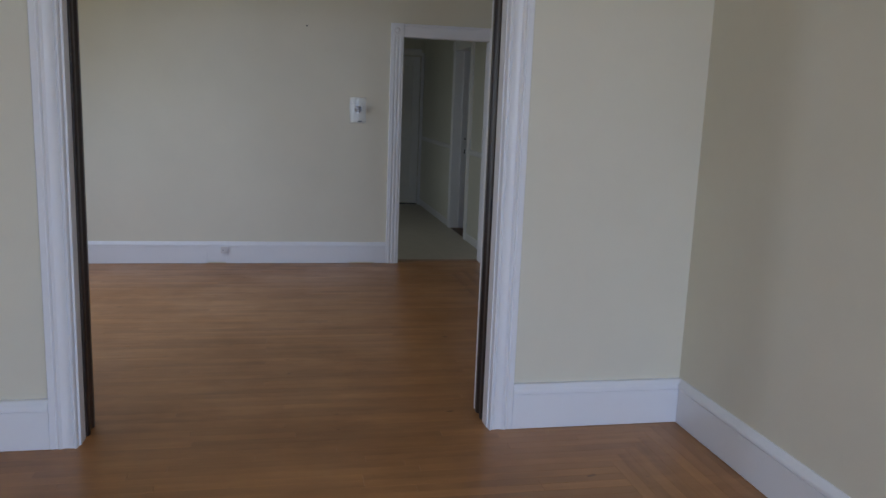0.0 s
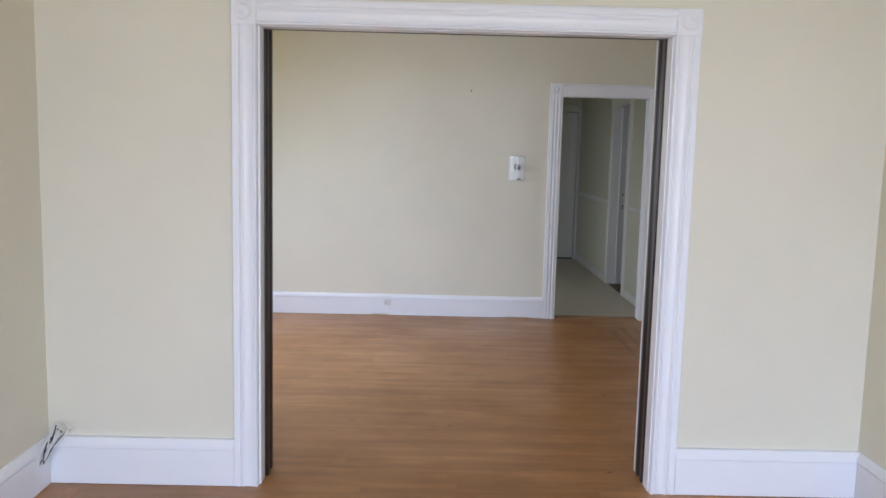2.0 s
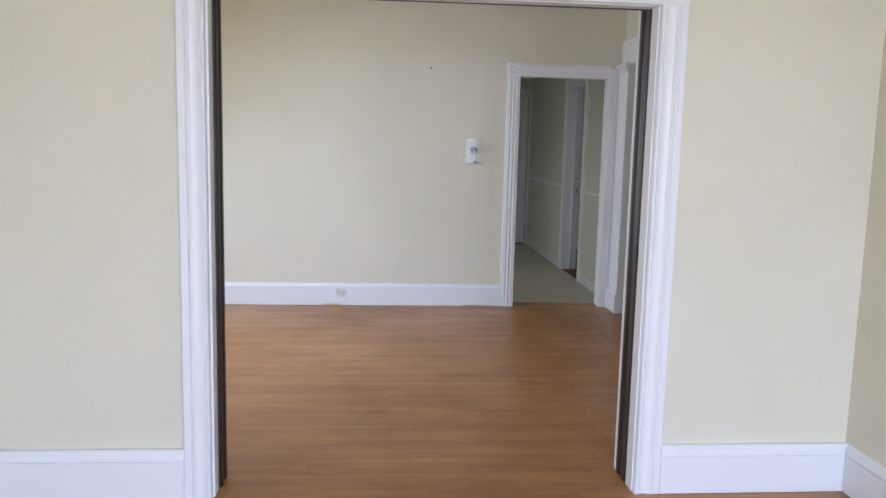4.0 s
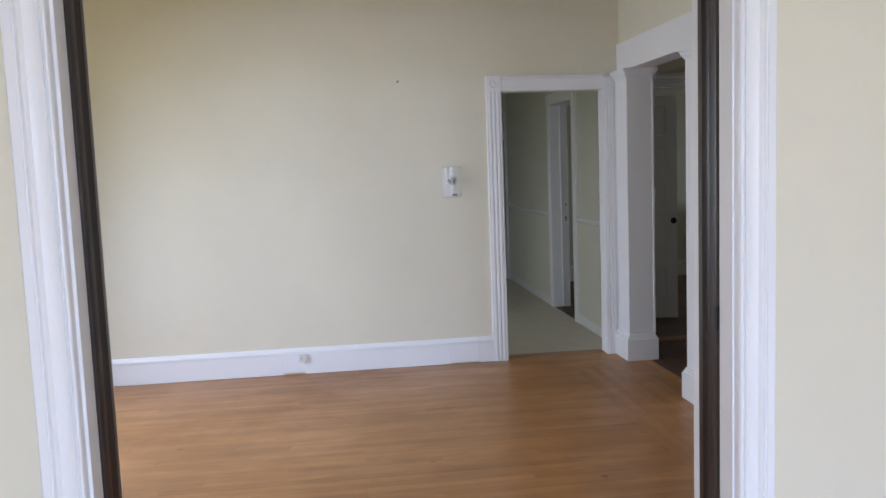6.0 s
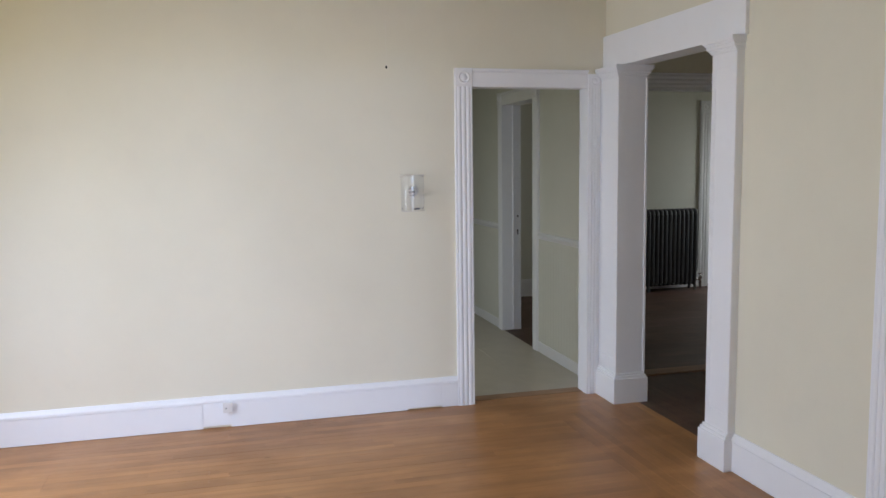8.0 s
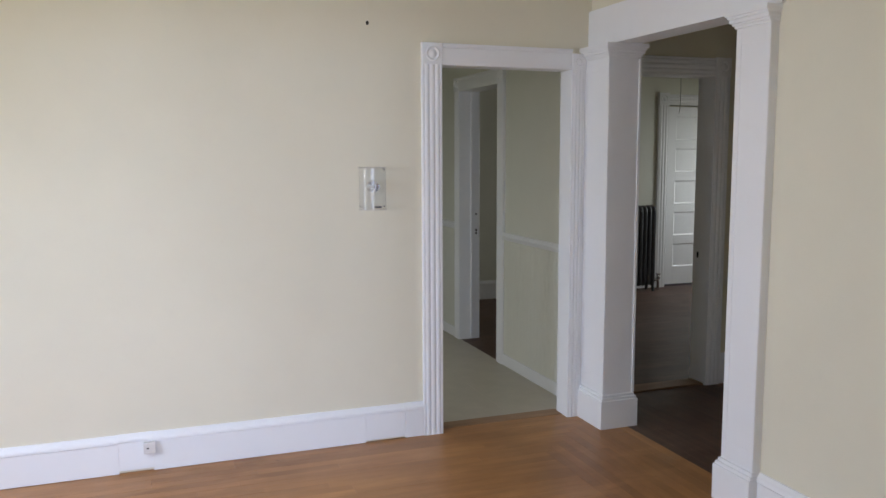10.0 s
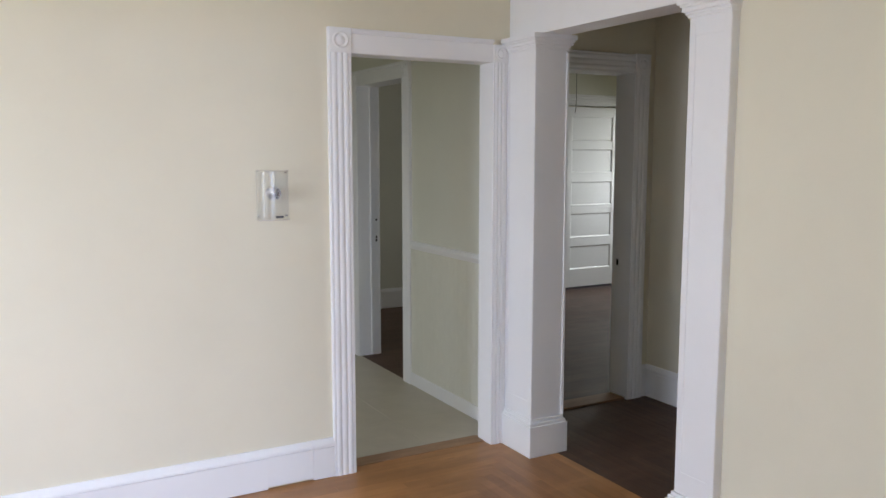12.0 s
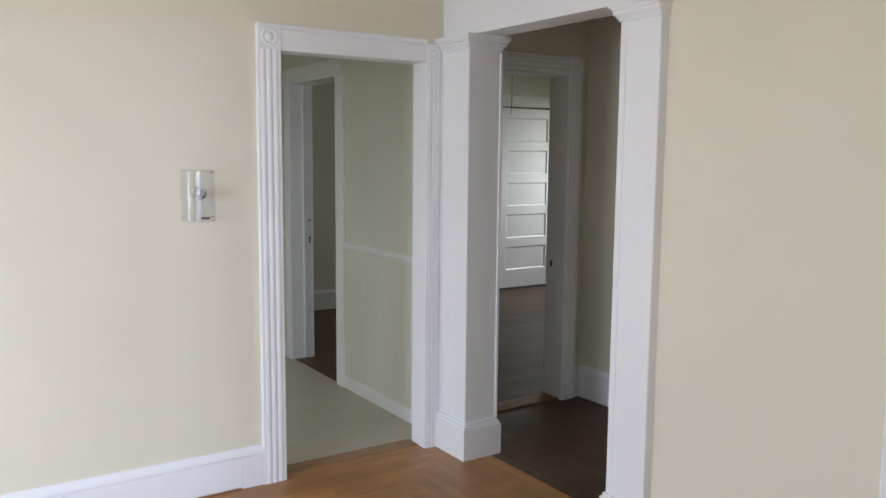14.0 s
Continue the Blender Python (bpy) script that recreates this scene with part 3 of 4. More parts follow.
def pilaster(y0, y1, back, open_side):
    """Shaft with a faint sunk front panel, stepped base and a moulded capital; open_side +1 or -1: which end faces the opening."""
    x0 = 1.875
    a0, b0 = (1, 0) if open_side < 0 else (0.3, 1)

    def ring(bm, g, z0, z1, bevel):
        box(bm, x0 - g, back + g, y0 - g * a0, y1 + g * b0, z0, z1, bevel)

    s = local(part("pilaster", box(bmesh.new(), x0, back, y0, y1, 0.18, 2.15, 0.004), WHITE, op))
    m = 0.032
    fr = bmesh.new()
    for d in ((y0 + 0.002, y0 + m, 0.20, 2.098), (y1 - m, y1 - 0.002, 0.20, 2.098), (y0 + m, y1 - m, 0.20, 0.29), (y0 + m, y1 - m, 2.03, 2.098)):
        box(fr, x0 - 0.0022, x0 + 0.002, *d, 0.0018)
    part("panel_border", fr, WHITE, s)
    # thin strip that closes the shaft towards the hall
    e = y0 if open_side < 0 else y1
    part("edge_strip", box(bmesh.new(), back - 0.002, back + 0.012, e - 0.007, e + 0.007, 0.20, 2.09, 0.002), WHITE, s)
    bs = bmesh.new()
    for g, z0, z1, bev in ((0.026, 0.0, 0.165, 0.004), (0.019, 0.164, 0.181, 0.006), (0.010, 0.180, 0.197, 0.006)):
        ring(bs, g, z0, z1, bev)
    local(part("plinth", bs, WHITE, op))
    cp = bmesh.new()
    for g, z0, z1, bev in ((0.008, 2.100, 2.112, 0.003), (0.016, 2.111, 2.122, 0.005), (0.025, 2.121, 2.140, 0.008), (0.030, 2.139, 2.150, 0.003), (0.038, 2.149, 2.172, 0.003)):
        ring(cp, g, z0, z1, bev)
    local(part("capital", cp, WHITE, op))


pilaster(7.487, 7.752, 2.066, -1)
pilaster(6.262, 6.468, 2.066, 1)
lb = bmesh.new()
box(lb, LX, 2.06, 6.235, 7.7545, 2.172, 2.38, 0.004)
local(part("lintel", lb, WHITE, op))

# ---------------------------------------------------------------- baseboards
BB = "white painted tall baseboard with a moulded cap"
baseboard([((AX0, AY1, 0), (1, 0, 0), (0, -1, 0), PX0 - 0.108 - AX0), ((PX1 + 0.11, AY1, 0), (1, 0, 0), (0, -1, 0), AX1 - PX1 - 0.11)], 0.213, BB, 0.036)
baseboard([((AX0, AY0, 0), (0, 1, 0), (1, 0, 0), AY1 - AY0 - 0.041), ((AX1, AY0, 0), (0, 1, 0), (-1, 0, 0), AY1 - AY0 - 0.041),
           ((AX0 + 0.021, AY0, 0), (1, 0, 0), (0, 1, 0), AX1 - AX0 - 0.042)], 0.215, BB)
BH = 0.195
# the far wall's skirting is patched: three lengths, the middle of one short of the floor
baseboard([((BX0 + 0.02, BY1, 0.0), (1, 0, 0), (0, -1, 0), -0.718 - BX0 - 0.02), ((-0.5548, BY1, 0.0), (1, 0, 0), (0, -1, 0), 0.540 + 0.5548),
           ((0.768, BY1, 0.0), (1, 0, 0), (0, -1, 0), KX0 - 0.115 - 0.768)], BH, BB)
baseboard([((-0.7175, BY1, 0.014), (1, 0, 0), (0, -1, 0), 0.1622), ((0.5408, BY1, 0.011), (1, 0, 0), (0, -1, 0), 0.2265)], BH - 0.012, "white painted baseboard patch standing clear of the floor", 0.018)
baseboard([((BX1, BY0 + 0.022, 0), (0, 1, 0), (-1, 0, 0), EY0 - 0.112 - BY0 - 0.022), ((BX1, EY1 + 0.112, 0), (0, 1, 0), (-1, 0, 0), 6.26 - EY1 - 0.114), ((PX1 + 0.11, BY0, 0), (1, 0, 0), (0, 1, 0), BX1 - PX1 - 0.11),
           ((BX0, BY0, 0), (1, 0, 0), (0, 1, 0), PX0 - 0.108 - BX0)], BH, BB)
baseboard([((HX1, HY0, 0), (0, 1, 0), (-1, 0, 0), HY1 - HY0), ((DX1 + 0.12, HY1, 0), (1, 0, 0), (0, -1, 0), HX1 - DX1 - 0.141), ((HX0, EY1 + 0.02, 0), (0, 1, 0), (1, 0, 0), 6.21 - EY1)], 0.21, BB)
baseboard([((RX0, RY1, 0), (1, 0, 0), (0, -1, 0), FX0 - 0.14 - RX0), ((FX1 + 0.14, RY1, 0), (1, 0, 0), (0, -1, 0), RX1 - FX1 - 0.14),
           ((RX1, RY0, 0), (0, 1, 0), (-1, 0, 0), RY1 - RY0 - 0.022), ((DX1 + 0.12, RY0, 0), (1, 0, 0), (0, 1, 0), RX1 - DX1 - 0.141)], 0.2, BB)

# ---------------------------------------------------------------- kitchen wainscot, rail
for y0, y1 in ((KY0 + 0.024, SY0 - 0.11), (SY1 + 0.11, KY1 - 0.03)):
    e = base("wainscot_kitchen", KXR, y0)
    tagged(e, "pale painted beadboard wainscot with a white chair rail", "wainscot", kind="structure")
    n = int((y1 - y0) / 0.052)
    w = (y1 - y0) / n
    bead = [(0.0, 0), (0.0, 0.0085), (0.003, 0.010), (0.008, 0.010), (0.010, 0.0085), (0.012, 0.010), (w - 0.002, 0.010), (w, 0.0085), (w, 0)]
    first = None
    for i in range(n):
        if first is None:
            first = part("bead_board", extrude(bmesh.new(), bead, (0, 0, 0.07), (0, 1, 0), (-1, 0, 0), (0, 0, 1), 0.875), GREENISH, e)
            b = first
        else:
            b = new("bead_board", first.data)
            b.parent = e
        b.location = (0, i * w, 0)
    rail = [(0, 0), (0, 0.012), (0.008, 0.016), (0.014, 0.022), (0.032, 0.026), (0.040, 0.020), (0.050, 0.018), (0.055, 0.0)]
    local(smooth(part("chair_rail", extrude(bmesh.new(), rail, (KXR, y0, 0.942), (0, 0, 1), (-1, 0, 0), (0, 1, 0), y1 - y0), WHITE, e), 40))
    local(boxed("skirting_strip", WHITE, e, (KXR - 0.018, KXR, y0, y1, 0, 0.085), 0.004))


# ---------------------------------------------------------------- doors
def panel_door(name, label, w, h, panels, t=0.038, knob_side=1, knob_z=0.92, knob_mat=None, st=0.10):
    """A stile-and-rail door with sunk panels, standing on the x axis from 0 to w, its thickness along y. Panels: (z0, z1) each."""
    e = new(name)
    tagged(e, label, "door")
    parts = [("stile", 0, st, 0, h), ("stile", w - st, w, 0, h)]
    zs = [0.0] + [z for p in panels for z in p] + [h]
    for i in range(0, len(zs), 2):
        parts.append(("rail", st, w - st, zs[i], zs[i + 1]))
    for nm, x0, x1, z0, z1 in parts:
        part(nm, box(bmesh.new(), x0 + 0.0003, x1 - 0.0003, -t / 2, t / 2, z0, z1, 0.0015), WHITE, e)
    for z0, z1 in panels:
        p = part("panel", box(bmesh.new(), st, w - st, -t / 2 + 0.013, t / 2 - 0.013, z0, z1), WHITE, e)
        mo = bmesh.new()
        for s in (-1, 1):
            o = s * (t / 2 - 0.013)
            tri = [(0, 0), (0.013, 0), (0.0, 0.011)]
            extrude(mo, tri, (st, o, z0), (0, 0, 1), (0, s, 0), (1, 0, 0), w - 2 * st)
            extrude(mo, tri, (st, o, z1), (0, 0, -1), (0, s, 0), (1, 0, 0), w - 2 * st)
            extrude(mo, tri, (st, o, z0), (1, 0, 0), (0, s, 0), (0, 0, 1), z1 - z0)
            extrude(mo, tri, (w - st, o, z0), (-1, 0, 0), (0, s, 0), (0, 0, 1), z1 - z0)
        part("panel_moulding", mo, WHITE, p)
    kx = w - 0.045 if knob_side > 0 else 0.045
    for s in (-1, 1):
        pl = part("key_plate", box(bmesh.new(), kx - 0.02, kx + 0.02, s * t / 2 - 0.002, s * t / 2 + 0.002, knob_z - 0.10, knob_z + 0.06, 0.0015), WHITE, e, "painted key plate")
        kn = lathe(bmesh.new(), [(0.011, 0), (0.010, 0.028), (0.016, 0.034), (0.026, 0.042), (0.028, 0.052), (0.022, 0.062), (0.0, 0.066)], (kx, s * t / 2, knob_z), (0, s, 0), 20)
        smooth(part("knob", kn, knob_mat or BLACK, e, "dark round door knob"), 60)
    return e


FIVE = [(0.21, 0.48), (0.585, 0.86), (0.96, 1.23), (1.335, 1.605), (1.705, 1.98)]
fd = panel_door("door_panelled", "white painted five panel door, closed, dark knob", FX1 - FX0 - 0.012, FZ - 0.043, FIVE, st=0.115)
fd.location = (FX0 + 0.006, RY1 + 0.022, 0.025)
sd = panel_door("door_side", "pale painted five panel door swung open into the dim back room", SY1 - SY0 - 0.008, SZ - 0.02, FIVE)
sd.location, sd.rotation_euler = (RX0 + 0.03, SY0 - 0.03, 0.012), (0, 0, radians(-11))
ed = panel_door("door_east", "white painted five panel door, closed", EY1 - EY0 - 0.006, EZ - 0.01, FIVE)
ed.location, ed.rotation_euler = (BX1 + 0.035, EY0 + 0.003, 0.006), (0, 0, radians(90))
kd = panel_door("door_kitchen_end", "pale painted flush kitchen door, closed", 0.76, 2.10, [(0.25, 0.95), (1.10, 1.98)], knob_side=-1)
kd.location = (1.132, KY1 + 0.03, 0.02)
for z in (0.30, 1.80):
    hg = part("hinge", lathe(bmesh.new(), [(0.007, 0), (0.007, 0.09), (0.0, 0.093)], (0.764, -0.020, z), (0, 0, 1), 10), WHITE, kd, "painted door hinge")

# unseen slabs behind the two shut doors, added to block light from outside
for dims in ((FX0 - 0.2, FX1 + 0.2, RY1 + 0.152, RY1 + 0.3, 0, H), (0.9, RX0, KY1 + 0.152, KY1 + 0.3, 0, H)):
    tagged(boxed("leak_block", CREAM, None, dims, 0), "unseen slab added to block light behind a shut door", "wall", kind="structure")

# strike plates on the side doorway's far jamb
sp = base("strike_plate", KXR + 0.08, SY1)
tagged(sp, "small dark keyhole and latch plate on a white jamb", "latch")
for z0, z1 in ((1.063, 1.078), (0.925, 0.945), (0.900, 0.918)):
    local(boxed("plate", BLACK, sp, (KXR + 0.128, KXR + 0.141, SY1 - 0.003, SY1 + 0.001, z0, z1), 0.001))
sp2 = base("strike_plate", DX1, HY1 + 0.08)
tagged(sp2, "small dark latch plate on a white jamb", "latch")
local(boxed("plate", BLACK, sp2, (DX1 - 0.003, DX1 + 0.001, HY1 + 0.095, HY1 + 0.112, 0.865, 0.905), 0.001))
tagged(boxed("threshold", SADDLE, None, (KX0, KX1, BY1 + 0.045, KY0 + 0.052, -0.01, 0.004), 0.002), "worn wooden threshold strip before the vinyl floor", "threshold", kind="structure")
tagged(boxed("threshold", SADDLE, None, (DX0, DX1, HY1 + 0.0, RY0 + 0.0, -0.01, 0.012), 0.005), "worn dark wooden threshold in a doorway", "threshold", kind="structure")


# ---------------------------------------------------------------- things
def radiator(x0, x1, y, h):
    e = base("radiator", (x0 + x1) / 2, y)
    tagged(e, "dark painted cast iron column radiator on feet", "radiator")
    n = int((x1 - x0) / 0.054)
    for i in range(n):
        cx = x0 + (i + 0.5) * (x1 - x0) / n
        bm = bmesh.new()
        for yy in (-0.055, 0.0, 0.055):
            tube(bm, [(cx, y + yy, 0.10), (cx, y + yy, h - 0.05)], 0.0235, 10)
        tube(bm, [(cx, y - 0.055, h - 0.052), (cx, y - 0.045, h - 0.018), (cx, y, h - 0.004), (cx, y + 0.045, h - 0.018), (cx, y + 0.055, h - 0.052)], 0.024, 10)
        tube(bm, [(cx, y - 0.055, 0.10), (cx, y - 0.03, 0.085), (cx, y + 0.03, 0.085), (cx, y + 0.055, 0.10)], 0.024, 10)
        if i in (0, n - 1):
            for yy in (-0.055, 0.055):
                tube(bm, [(cx, y + yy, 0.10), (cx, y + yy * 1.2, 0.02), (cx, y + yy * 1.35, 0.0)], 0.017, 8)
        local(smooth(part("section", bm, IRON, e), 50))
    bm = bmesh.new()
    tube(bm, [(x1 - 0.02, y, 0.12), (x1 + 0.07, y, 0.12), (x1 + 0.085, y, 0.10), (x1 + 0.085, y, 0.0)], 0.016, 10)
    pipe = local(smooth(part("supply_pipe", bm, STEEL, e, "silver supply pipe and valve"), 50))
    part("valve_wheel", lathe(bmesh.new(), [(0.02, 0), (0.024, 0.01), (0.024, 0.03), (0.012, 0.05), (0.028, 0.055), (0.028, 0.07), (0.0, 0.075)], (x1 + 0.085, y, 0.12), (0, 0, 1), 14), STEEL, pipe)


radiator(4.25, 4.93, RY1 - 0.15, 0.97)

# wall light: clear round bulb behind a bowed sheet of clear acrylic
sx0, sx1, sz0, sz1 = 0.522, 0.668, 1.284, 1.505
sc = base("wall_sconce", (sx0 + sx1) / 2, BY1, (sz0 + sz1) / 2)
tagged(sc, "clear acrylic wall sconce with a round glass bulb", "wall light")
cx, cz = (sx0 + sx1) / 2, (sz0 + sz1) / 2
bm = bmesh.new()
outer, inner = [], []
for i in range(17):
    a = math.pi * i / 16
    outer.append((cx - 0.073 * math.cos(a), BY1 - 0.02 - 0.062 * math.sin(a) ** 0.8))
    inner.append((cx - 0.0695 * math.cos(a), BY1 - 0.02 - 0.0585 * math.sin(a) ** 0.8))
ring = outer + inner[::-1]
lowv = [bm.verts.new((x, y, sz0)) for x, y in ring]
topv = [bm.verts.new((x, y, sz1)) for x, y in ring]
k = len(ring)
for i in range(k):
    bm.faces.new((lowv[i], lowv[(i + 1) % k], topv[(i + 1) % k], topv[i]))
for i in range(16):
    for vs in (lowv, topv):
        bm.faces.new((vs[i], vs[i + 1], vs[k - 2 - i], vs[k - 1 - i]))
shade = local(smooth(part("shade", bm, ACRYLIC, sc, "clear bowed acrylic shade"), 40))
local(boxed("back_plate", ACRYLIC, sc, (sx0, sx1, BY1 - 0.018, BY1 - 0.013, sz0, sz1), 0.001, "clear acrylic back plate"))
local(smooth(part("bulb", lathe(bmesh.new(), [(0.012, 0.0), (0.013, 0.008), (0.020, 0.012)] + [(0.0315 * math.sin(q * math.pi / 14), 0.037 - 0.0315 * math.cos(q * math.pi / 14)) for q in range(4, 15)], (cx, BY1 - 0.012, cz + 0.008), (0, -1, 0), 28), BULB, sc, "clear round glass bulb"), 60))
local(smooth(part("filament_stem", lathe(bmesh.new(), [(0.010, 0.0), (0.009, 0.016), (0.004, 0.022), (0.0, 0.036)], (cx, BY1 - 0.0125, cz + 0.008), (0, -1, 0), 14), PLASTIC, sc, "pale stem inside the bulb"), 60))
for z in (sz0 - 0.0012, sz1 - 0.0012):
    local(smooth(part("shade_edge", tube(bmesh.new(), [(x, y, z) for x, y in outer], 0.0022, 6), ACRYLIC_EDGE, sc, "frosted cut edge of the acrylic"), 50))
local(smooth(part("socket", lathe(bmesh.new(), [(0.026, 0), (0.026, 0.010), (0.018, 0.014), (0.018, 0.02)], (cx, BY1, cz + 0.008), (0, -1, 0), 20), PLASTIC, sc), 50))
local(boxed("maker_strip", IRON, sc, (cx - 0.006, cx + 0.032, BY1 - 0.0825, BY1 - 0.080, sz0 + 0.008, sz0 + 0.018), 0.001, "small dark metal strip"))
for x, z in ((sx0 + 0.008, sz0 + 0.014), (sx1 - 0.008, sz0 + 0.014), (sx1 - 0.008, sz1 - 0.01)):
    local(part("screw", lathe(bmesh.new(), [(0.004, 0), (0.004, 0.02), (0.0, 0.022)], (x, BY1 - 0.002, z), (0, -1, 0), 10), STEEL, sc))

# surface socket on the skirting
ou = base("socket_box", -0.572, BY1 - 0.02, 0.126)
tagged(ou, "small square ivory socket box on the baseboard", "socket")
local(boxed("box", PLASTIC, ou, (-0.600, -0.544, BY1 - 0.045, BY1 - 0.0195, 0.098, 0.154), 0.004))
local(boxed("jack", BLACK, ou, (-0.585, -0.576, BY1 - 0.0456, BY1 - 0.044, 0.122, 0.129), 0, "small dark jack hole"))

# pull cord of a ceiling light, ending in a dark bead
pc = base("pull_cord", 0.08, 5.865, 1.945)
tagged(pc, "fine pale pull cord with a small dark end bead", "cord")
local(part("cord", tube(bmesh.new(), [(0.08, 5.865, 1.95), (0.08, 5.865, H)], 0.0003, 4), CEIL, pc))
local(smooth(part("bead", lathe(bmesh.new(), [(0.001, 0.006), (0.0035, 0.004), (0.0042, 0.0), (0.0032, -0.004), (0.0, -0.006)], (0.08, 5.865, 1.945), (0, 0, 1), 12), BLACK, pc, "dark bead"), 60))

# wire hanging over the far door's head
wc = base("hanging_wire", 5.30, RY1 - 0.05, 2.0)
tagged(wc, "thin dark wire hanging before the panel door's head", "wire")
local(part("wire", tube(bmesh.new(), [(5.325, RY1 - 0.05, 2.747), (5.327, RY1 - 0.05, 2.3), (5.322, RY1 - 0.055, 2.13), (5.31, RY1 - 0.055, 2.04)], 0.0028, 6), BLACK, wc))

# loose cables sticking out of the front room's corner over the skirting
cb = base("cable_bundle", AX0 + 0.04, AY1 - 0.06, 0.2)
tagged(cb, "loose bundle of black and white cables sticking from the wall corner", "cable")
rng = random.Random(5)
for i in range(9):
    ph = rng.uniform(-1, 1)
    foot = Vector((AX0 + 0.026 + 0.003 * (i % 4), AY1 - 0.15 + 0.006 * (i % 4), 0.125 + 0.008 * (i % 3)))
    tip = Vector((AX0 + 0.085 + rng.uniform(-0.035, 0.05), AY1 - 0.055 - rng.uniform(0, 0.03), 0.265 + rng.uniform(-0.03, 0.03)))
    pts = []
    for j in range(9):
        s = j / 8
        p = foot.lerp(tip, s)
        p += Vector((0.012 * math.sin(4 * s + ph * 3), 0.010 * math.cos(5 * s + ph * 4) - 0.01 * math.sin(math.pi * s), 0.010 * math.sin(3 * s + ph)))
        pts.append(p)
    if i % 3 == 0:
        pts += [tip + Vector((0.015, -0.01, -0.004)), tip + Vector((0.028, -0.012, -0.012))]
    local(smooth(part("cable", tube(bmesh.new(), pts, 0.0026 if i % 2 else 0.0032, 7), CABLE_B if i % 2 else CABLE_W, cb), 60))

# door stop stub by the skirting of the middle room
ds = base("door_stop", 1.885, 5.72)
tagged(ds, "small dark metal stub at the foot of the baseboard", "door stop")
local(part("stub", tube(bmesh.new(), [(1.894, 5.72, 0.03), (1.87, 5.715, 0.022), (1.852, 5.71, 0.008)], 0.006, 8), BLACK, ds))

# ---------------------------------------------------------------- floors, board by board
BW = 0.0572


def board_mesh(length, width=BW, thick=0.012, gap=0.00025, edge=0.0005):
    """One board from the origin along x, its top at z = 0, with eased edges."""
    a, b, w = gap, length - gap, width - gap
    v = [(a, gap, -thick), (b, gap, -thick), (b, w, -thick), (a, w, -thick), (a, gap, -edge), (b, gap, -edge), (b, w, -edge), (a, w, -edge),
         (a + edge, gap + edge, 0), (b - edge, gap + edge, 0), (b - edge, w - edge, 0), (a + edge, w - edge, 0)]
    f = [(8, 9, 10, 11)] + [(i, (i + 1) % 4, 4 + (i + 1) % 4, 4 + i) for i in range(4)] + [(4 + i, 4 + (i + 1) % 4, 8 + (i + 1) % 4, 8 + i) for i in range(4)]
    return v, f


LENGTHS = (0.5, 0.8, 1.1, 1.4, 1.8, 2.3)


def lay(rng, total):
    """Lengths of the boards of one row."""
    out, left = [], total
    while left > 0.001:
        n = rng.choice(LENGTHS)
        if left - n < 0.3:
            n = left
        out.append(n)
        left -= n
    return out


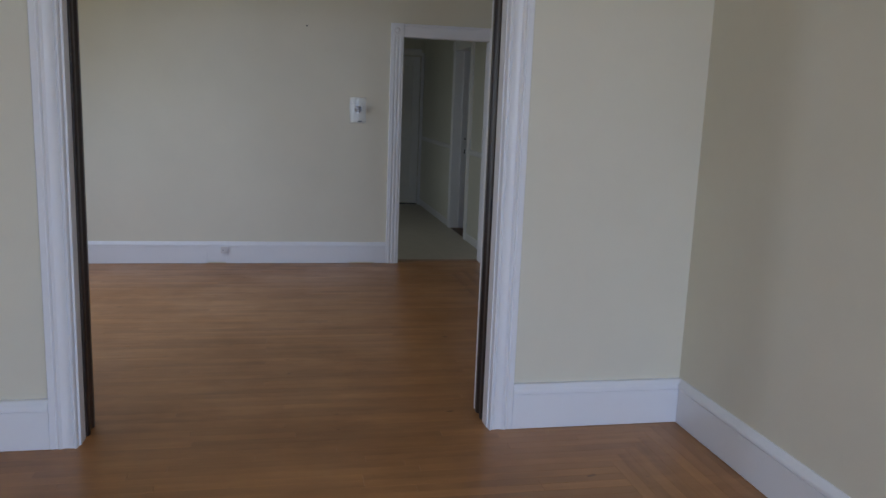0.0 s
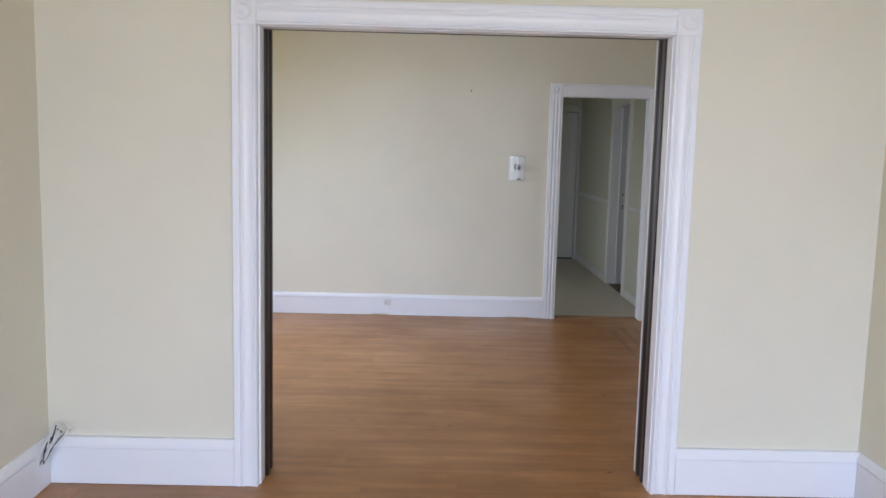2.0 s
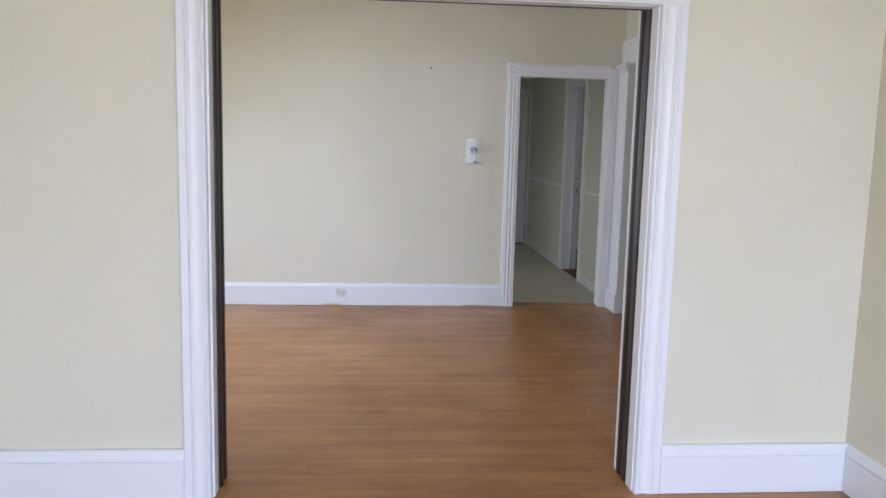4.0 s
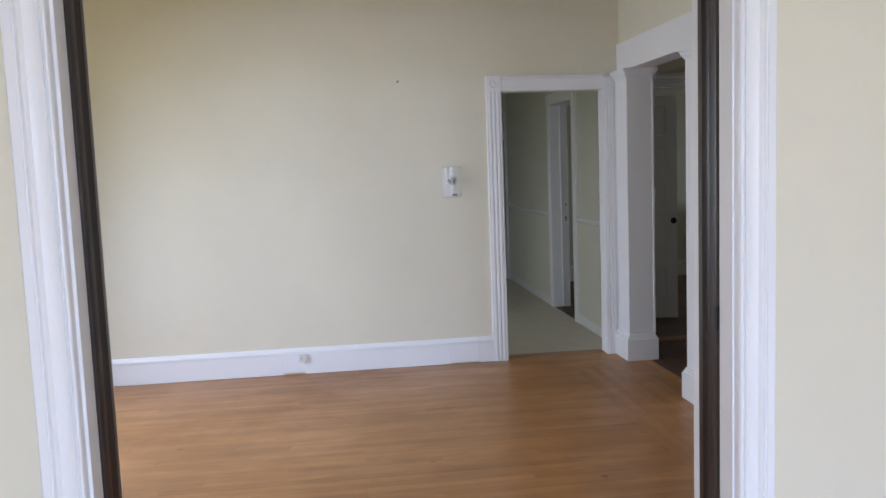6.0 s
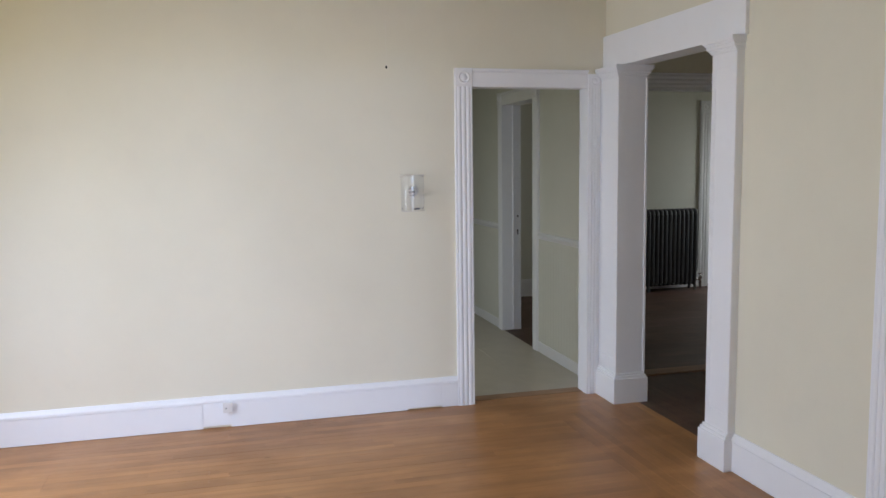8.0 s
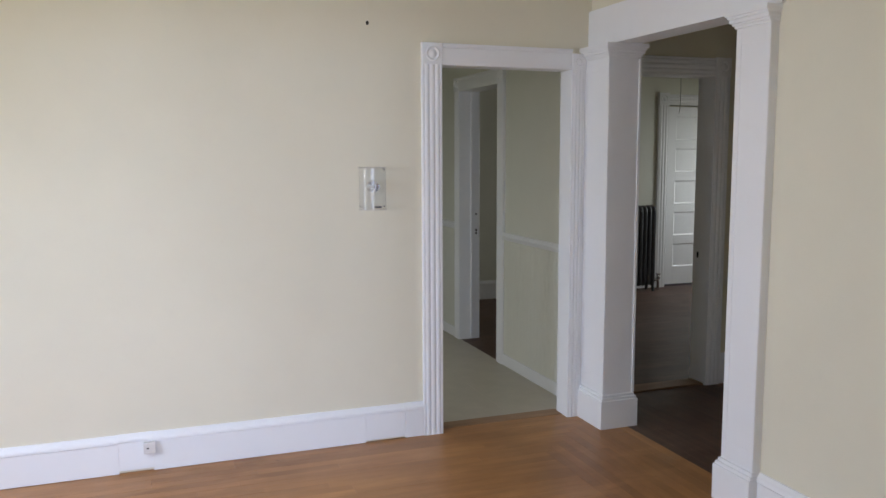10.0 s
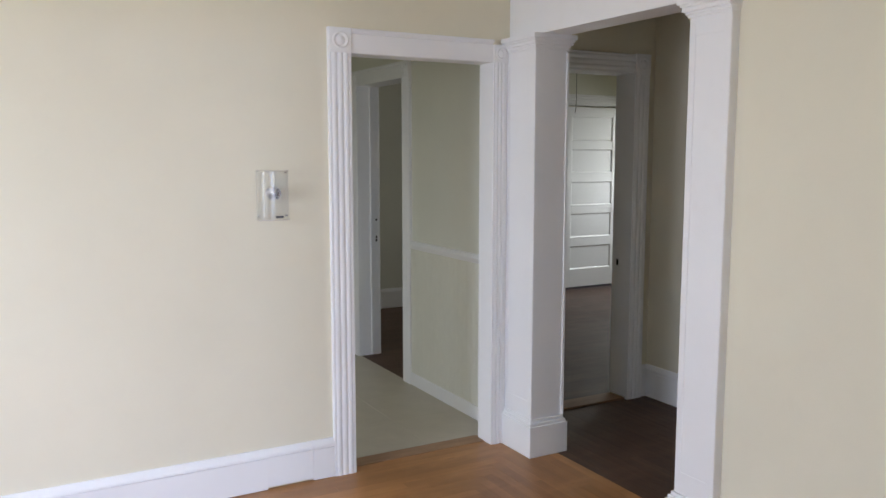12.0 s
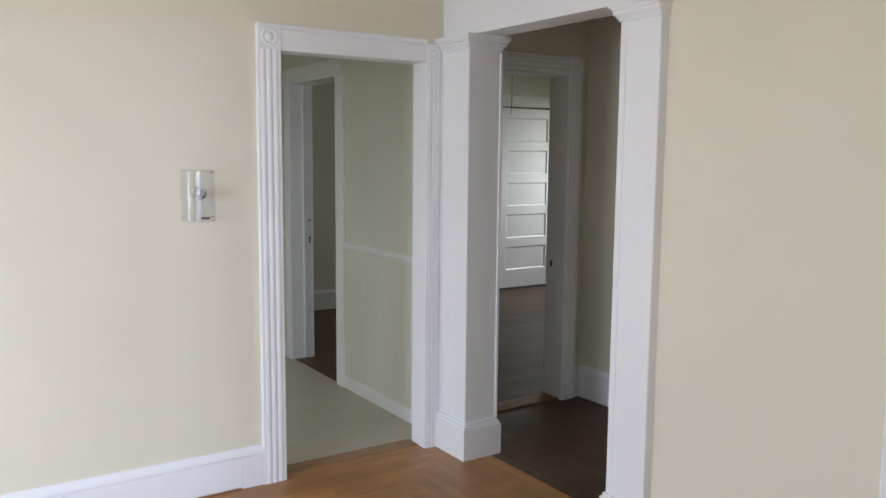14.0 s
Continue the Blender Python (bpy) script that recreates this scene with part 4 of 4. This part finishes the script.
def strip_floor(name, x0, x1, y0, y1, material, label, border=0, along="x", sides=(True, True), single=lambda x, y: True, seed=1):
    """A strip floor with stepped border corners. Boards for which single() holds are parts; the rest is one joined mesh."""
    rng = random.Random(seed)
    slab = boxed(name, SEAM, None, (x0, x1, y0, y1, -0.06, -0.0125), 0)
    tagged(slab, label, "floor", kind="structure")
    shared = {}
    for n in LENGTHS:
        me = bpy.data.meshes.new("floor_board")
        v, f = board_mesh(n)
        me.from_pydata(v, [], f)
        me.materials.append(material)
        shared[n] = me
    rest = {0: ([], []), 90: ([], [])}

    def place(px, py, n, turn):
        cxy = (px + (n / 2 if turn == 0 else 0), py + (n / 2 if turn else 0))
        if single(*cxy):
            key = min(LENGTHS, key=lambda q: abs(q - n))
            ob = new("floor_board", shared[key])
            ob.parent = slab
            ob.location, ob.rotation_euler, ob.scale = (px, py, rng.uniform(-0.0002, 0.0002)), (0, 0, radians(turn)), (n / key, 1, 1)
        else:
            v, f = board_mesh(n)
            vs, fs = rest[turn]
            k = len(vs)
            vs.extend([(px + a, py + b, c) if turn == 0 else (py + a, -px + b, c) for a, b, c in v])
            fs.extend([[i + k for i in q] for q in f])

    band = border * BW
    if along == "x":
        rows = int(round((y1 - y0) / BW))
        w = (y1 - y0) / rows
        for r in range(rows):
            py = y0 + r * w
            off = min(min(r, rows - 1 - r) * BW, band)
            x = x0 + off * sides[0]
            for n in lay(rng, x1 - x0 - off * (sides[0] + sides[1])):
                place(x, py, n, 0)
                x += n
        for side in [i for i in (0, 1) if sides[i]]:
            for k in range(border):
                px = (x0 + k * BW + BW) if side == 0 else (x1 - k * BW)
                y = y0 + (k + 1) * w
                for n in lay(rng, y1 - y0 - 2 * (k + 1) * w):
                    place(px, y, n, 90)
                    y += n
    else:
        cols = int(round((x1 - x0) / BW))
        for c in range(cols):
            px, y = x0 + (c + 1) * (x1 - x0) / cols, y0
            for n in lay(rng, y1 - y0):
                place(px, y, n, 90)
                y += n
    for turn, (vs, fs) in rest.items():
        if vs:
            me = bpy.data.meshes.new("floor_boards")
            me.from_pydata(vs, [], fs)
            me.materials.append(material)
            ob = new("floor_boards", me)
            ob.parent = slab
            ob.rotation_euler = (0, 0, radians(turn))
            tagged(ob, kind="stuff")


OAK = "honey coloured varnished narrow strip wood floor, worn"
strip_floor("floor_front_room", AX0, AX1, AY0, AY1 + 0.1, FLOOR, OAK, 9, single=lambda x, y: y > 2.0, seed=3)
strip_floor("floor_middle_room", BX0, BX1 + 0.115, AY1 + 0.1, KY0 + 0.05, FLOOR, OAK, 11, sides=(False, True), single=lambda x, y: y > 4.2, seed=8)
strip_floor("floor_bay", BAYX - 0.14, BX0, BY0, BY1, FLOOR, OAK, 0, single=lambda x, y: False, seed=9)
strip_floor("floor_hall", BX1 + 0.115, HX1, HY0, HY1, DARKFLOOR, "dark stained narrow strip wood floor", 0, "y", single=lambda x, y: y > 5.5, seed=5)
strip_floor("floor_back_room", KXR, RX1, HY1, RY1, DARKFLOOR, "dark stained narrow strip wood floor", 0, "x", single=lambda x, y: x < 6.0, seed=6)

kf = boxed("floor_kitchen", GLUE, None, (KXL, KXR, KY0 + 0.05, KY1, -0.06, -0.004), 0)
tagged(kf, "greyish beige vinyl tile kitchen floor with faint joints", "floor", kind="structure")
T = 0.457
tile = bpy.data.meshes.new("vinyl_tile")
v, f = board_mesh(T, T, 0.003, 0.0006, 0.0005)
tile.from_pydata(v, [], f)
tile.materials.append(VINYL)
yy = KY0 + 0.05
while yy < KY1 - 0.01:
    xx = KXR
    while xx > KXL + 0.01:
        sxx, syy = min(T, xx - KXL), min(T, KY1 - yy)
        ob = new("vinyl_tile", tile)
        ob.parent = kf
        ob.location, ob.scale = (xx - sxx, yy, 0.0), (sxx / T, syy / T, 1)
        xx -= T
    yy += T
# solid ground under the whole house
tagged(boxed("ground", SEAM, None, (-12, 14, -12, 20, -0.5, -0.07), 0), "dark bare ground under and around the house", "ground", kind="structure")
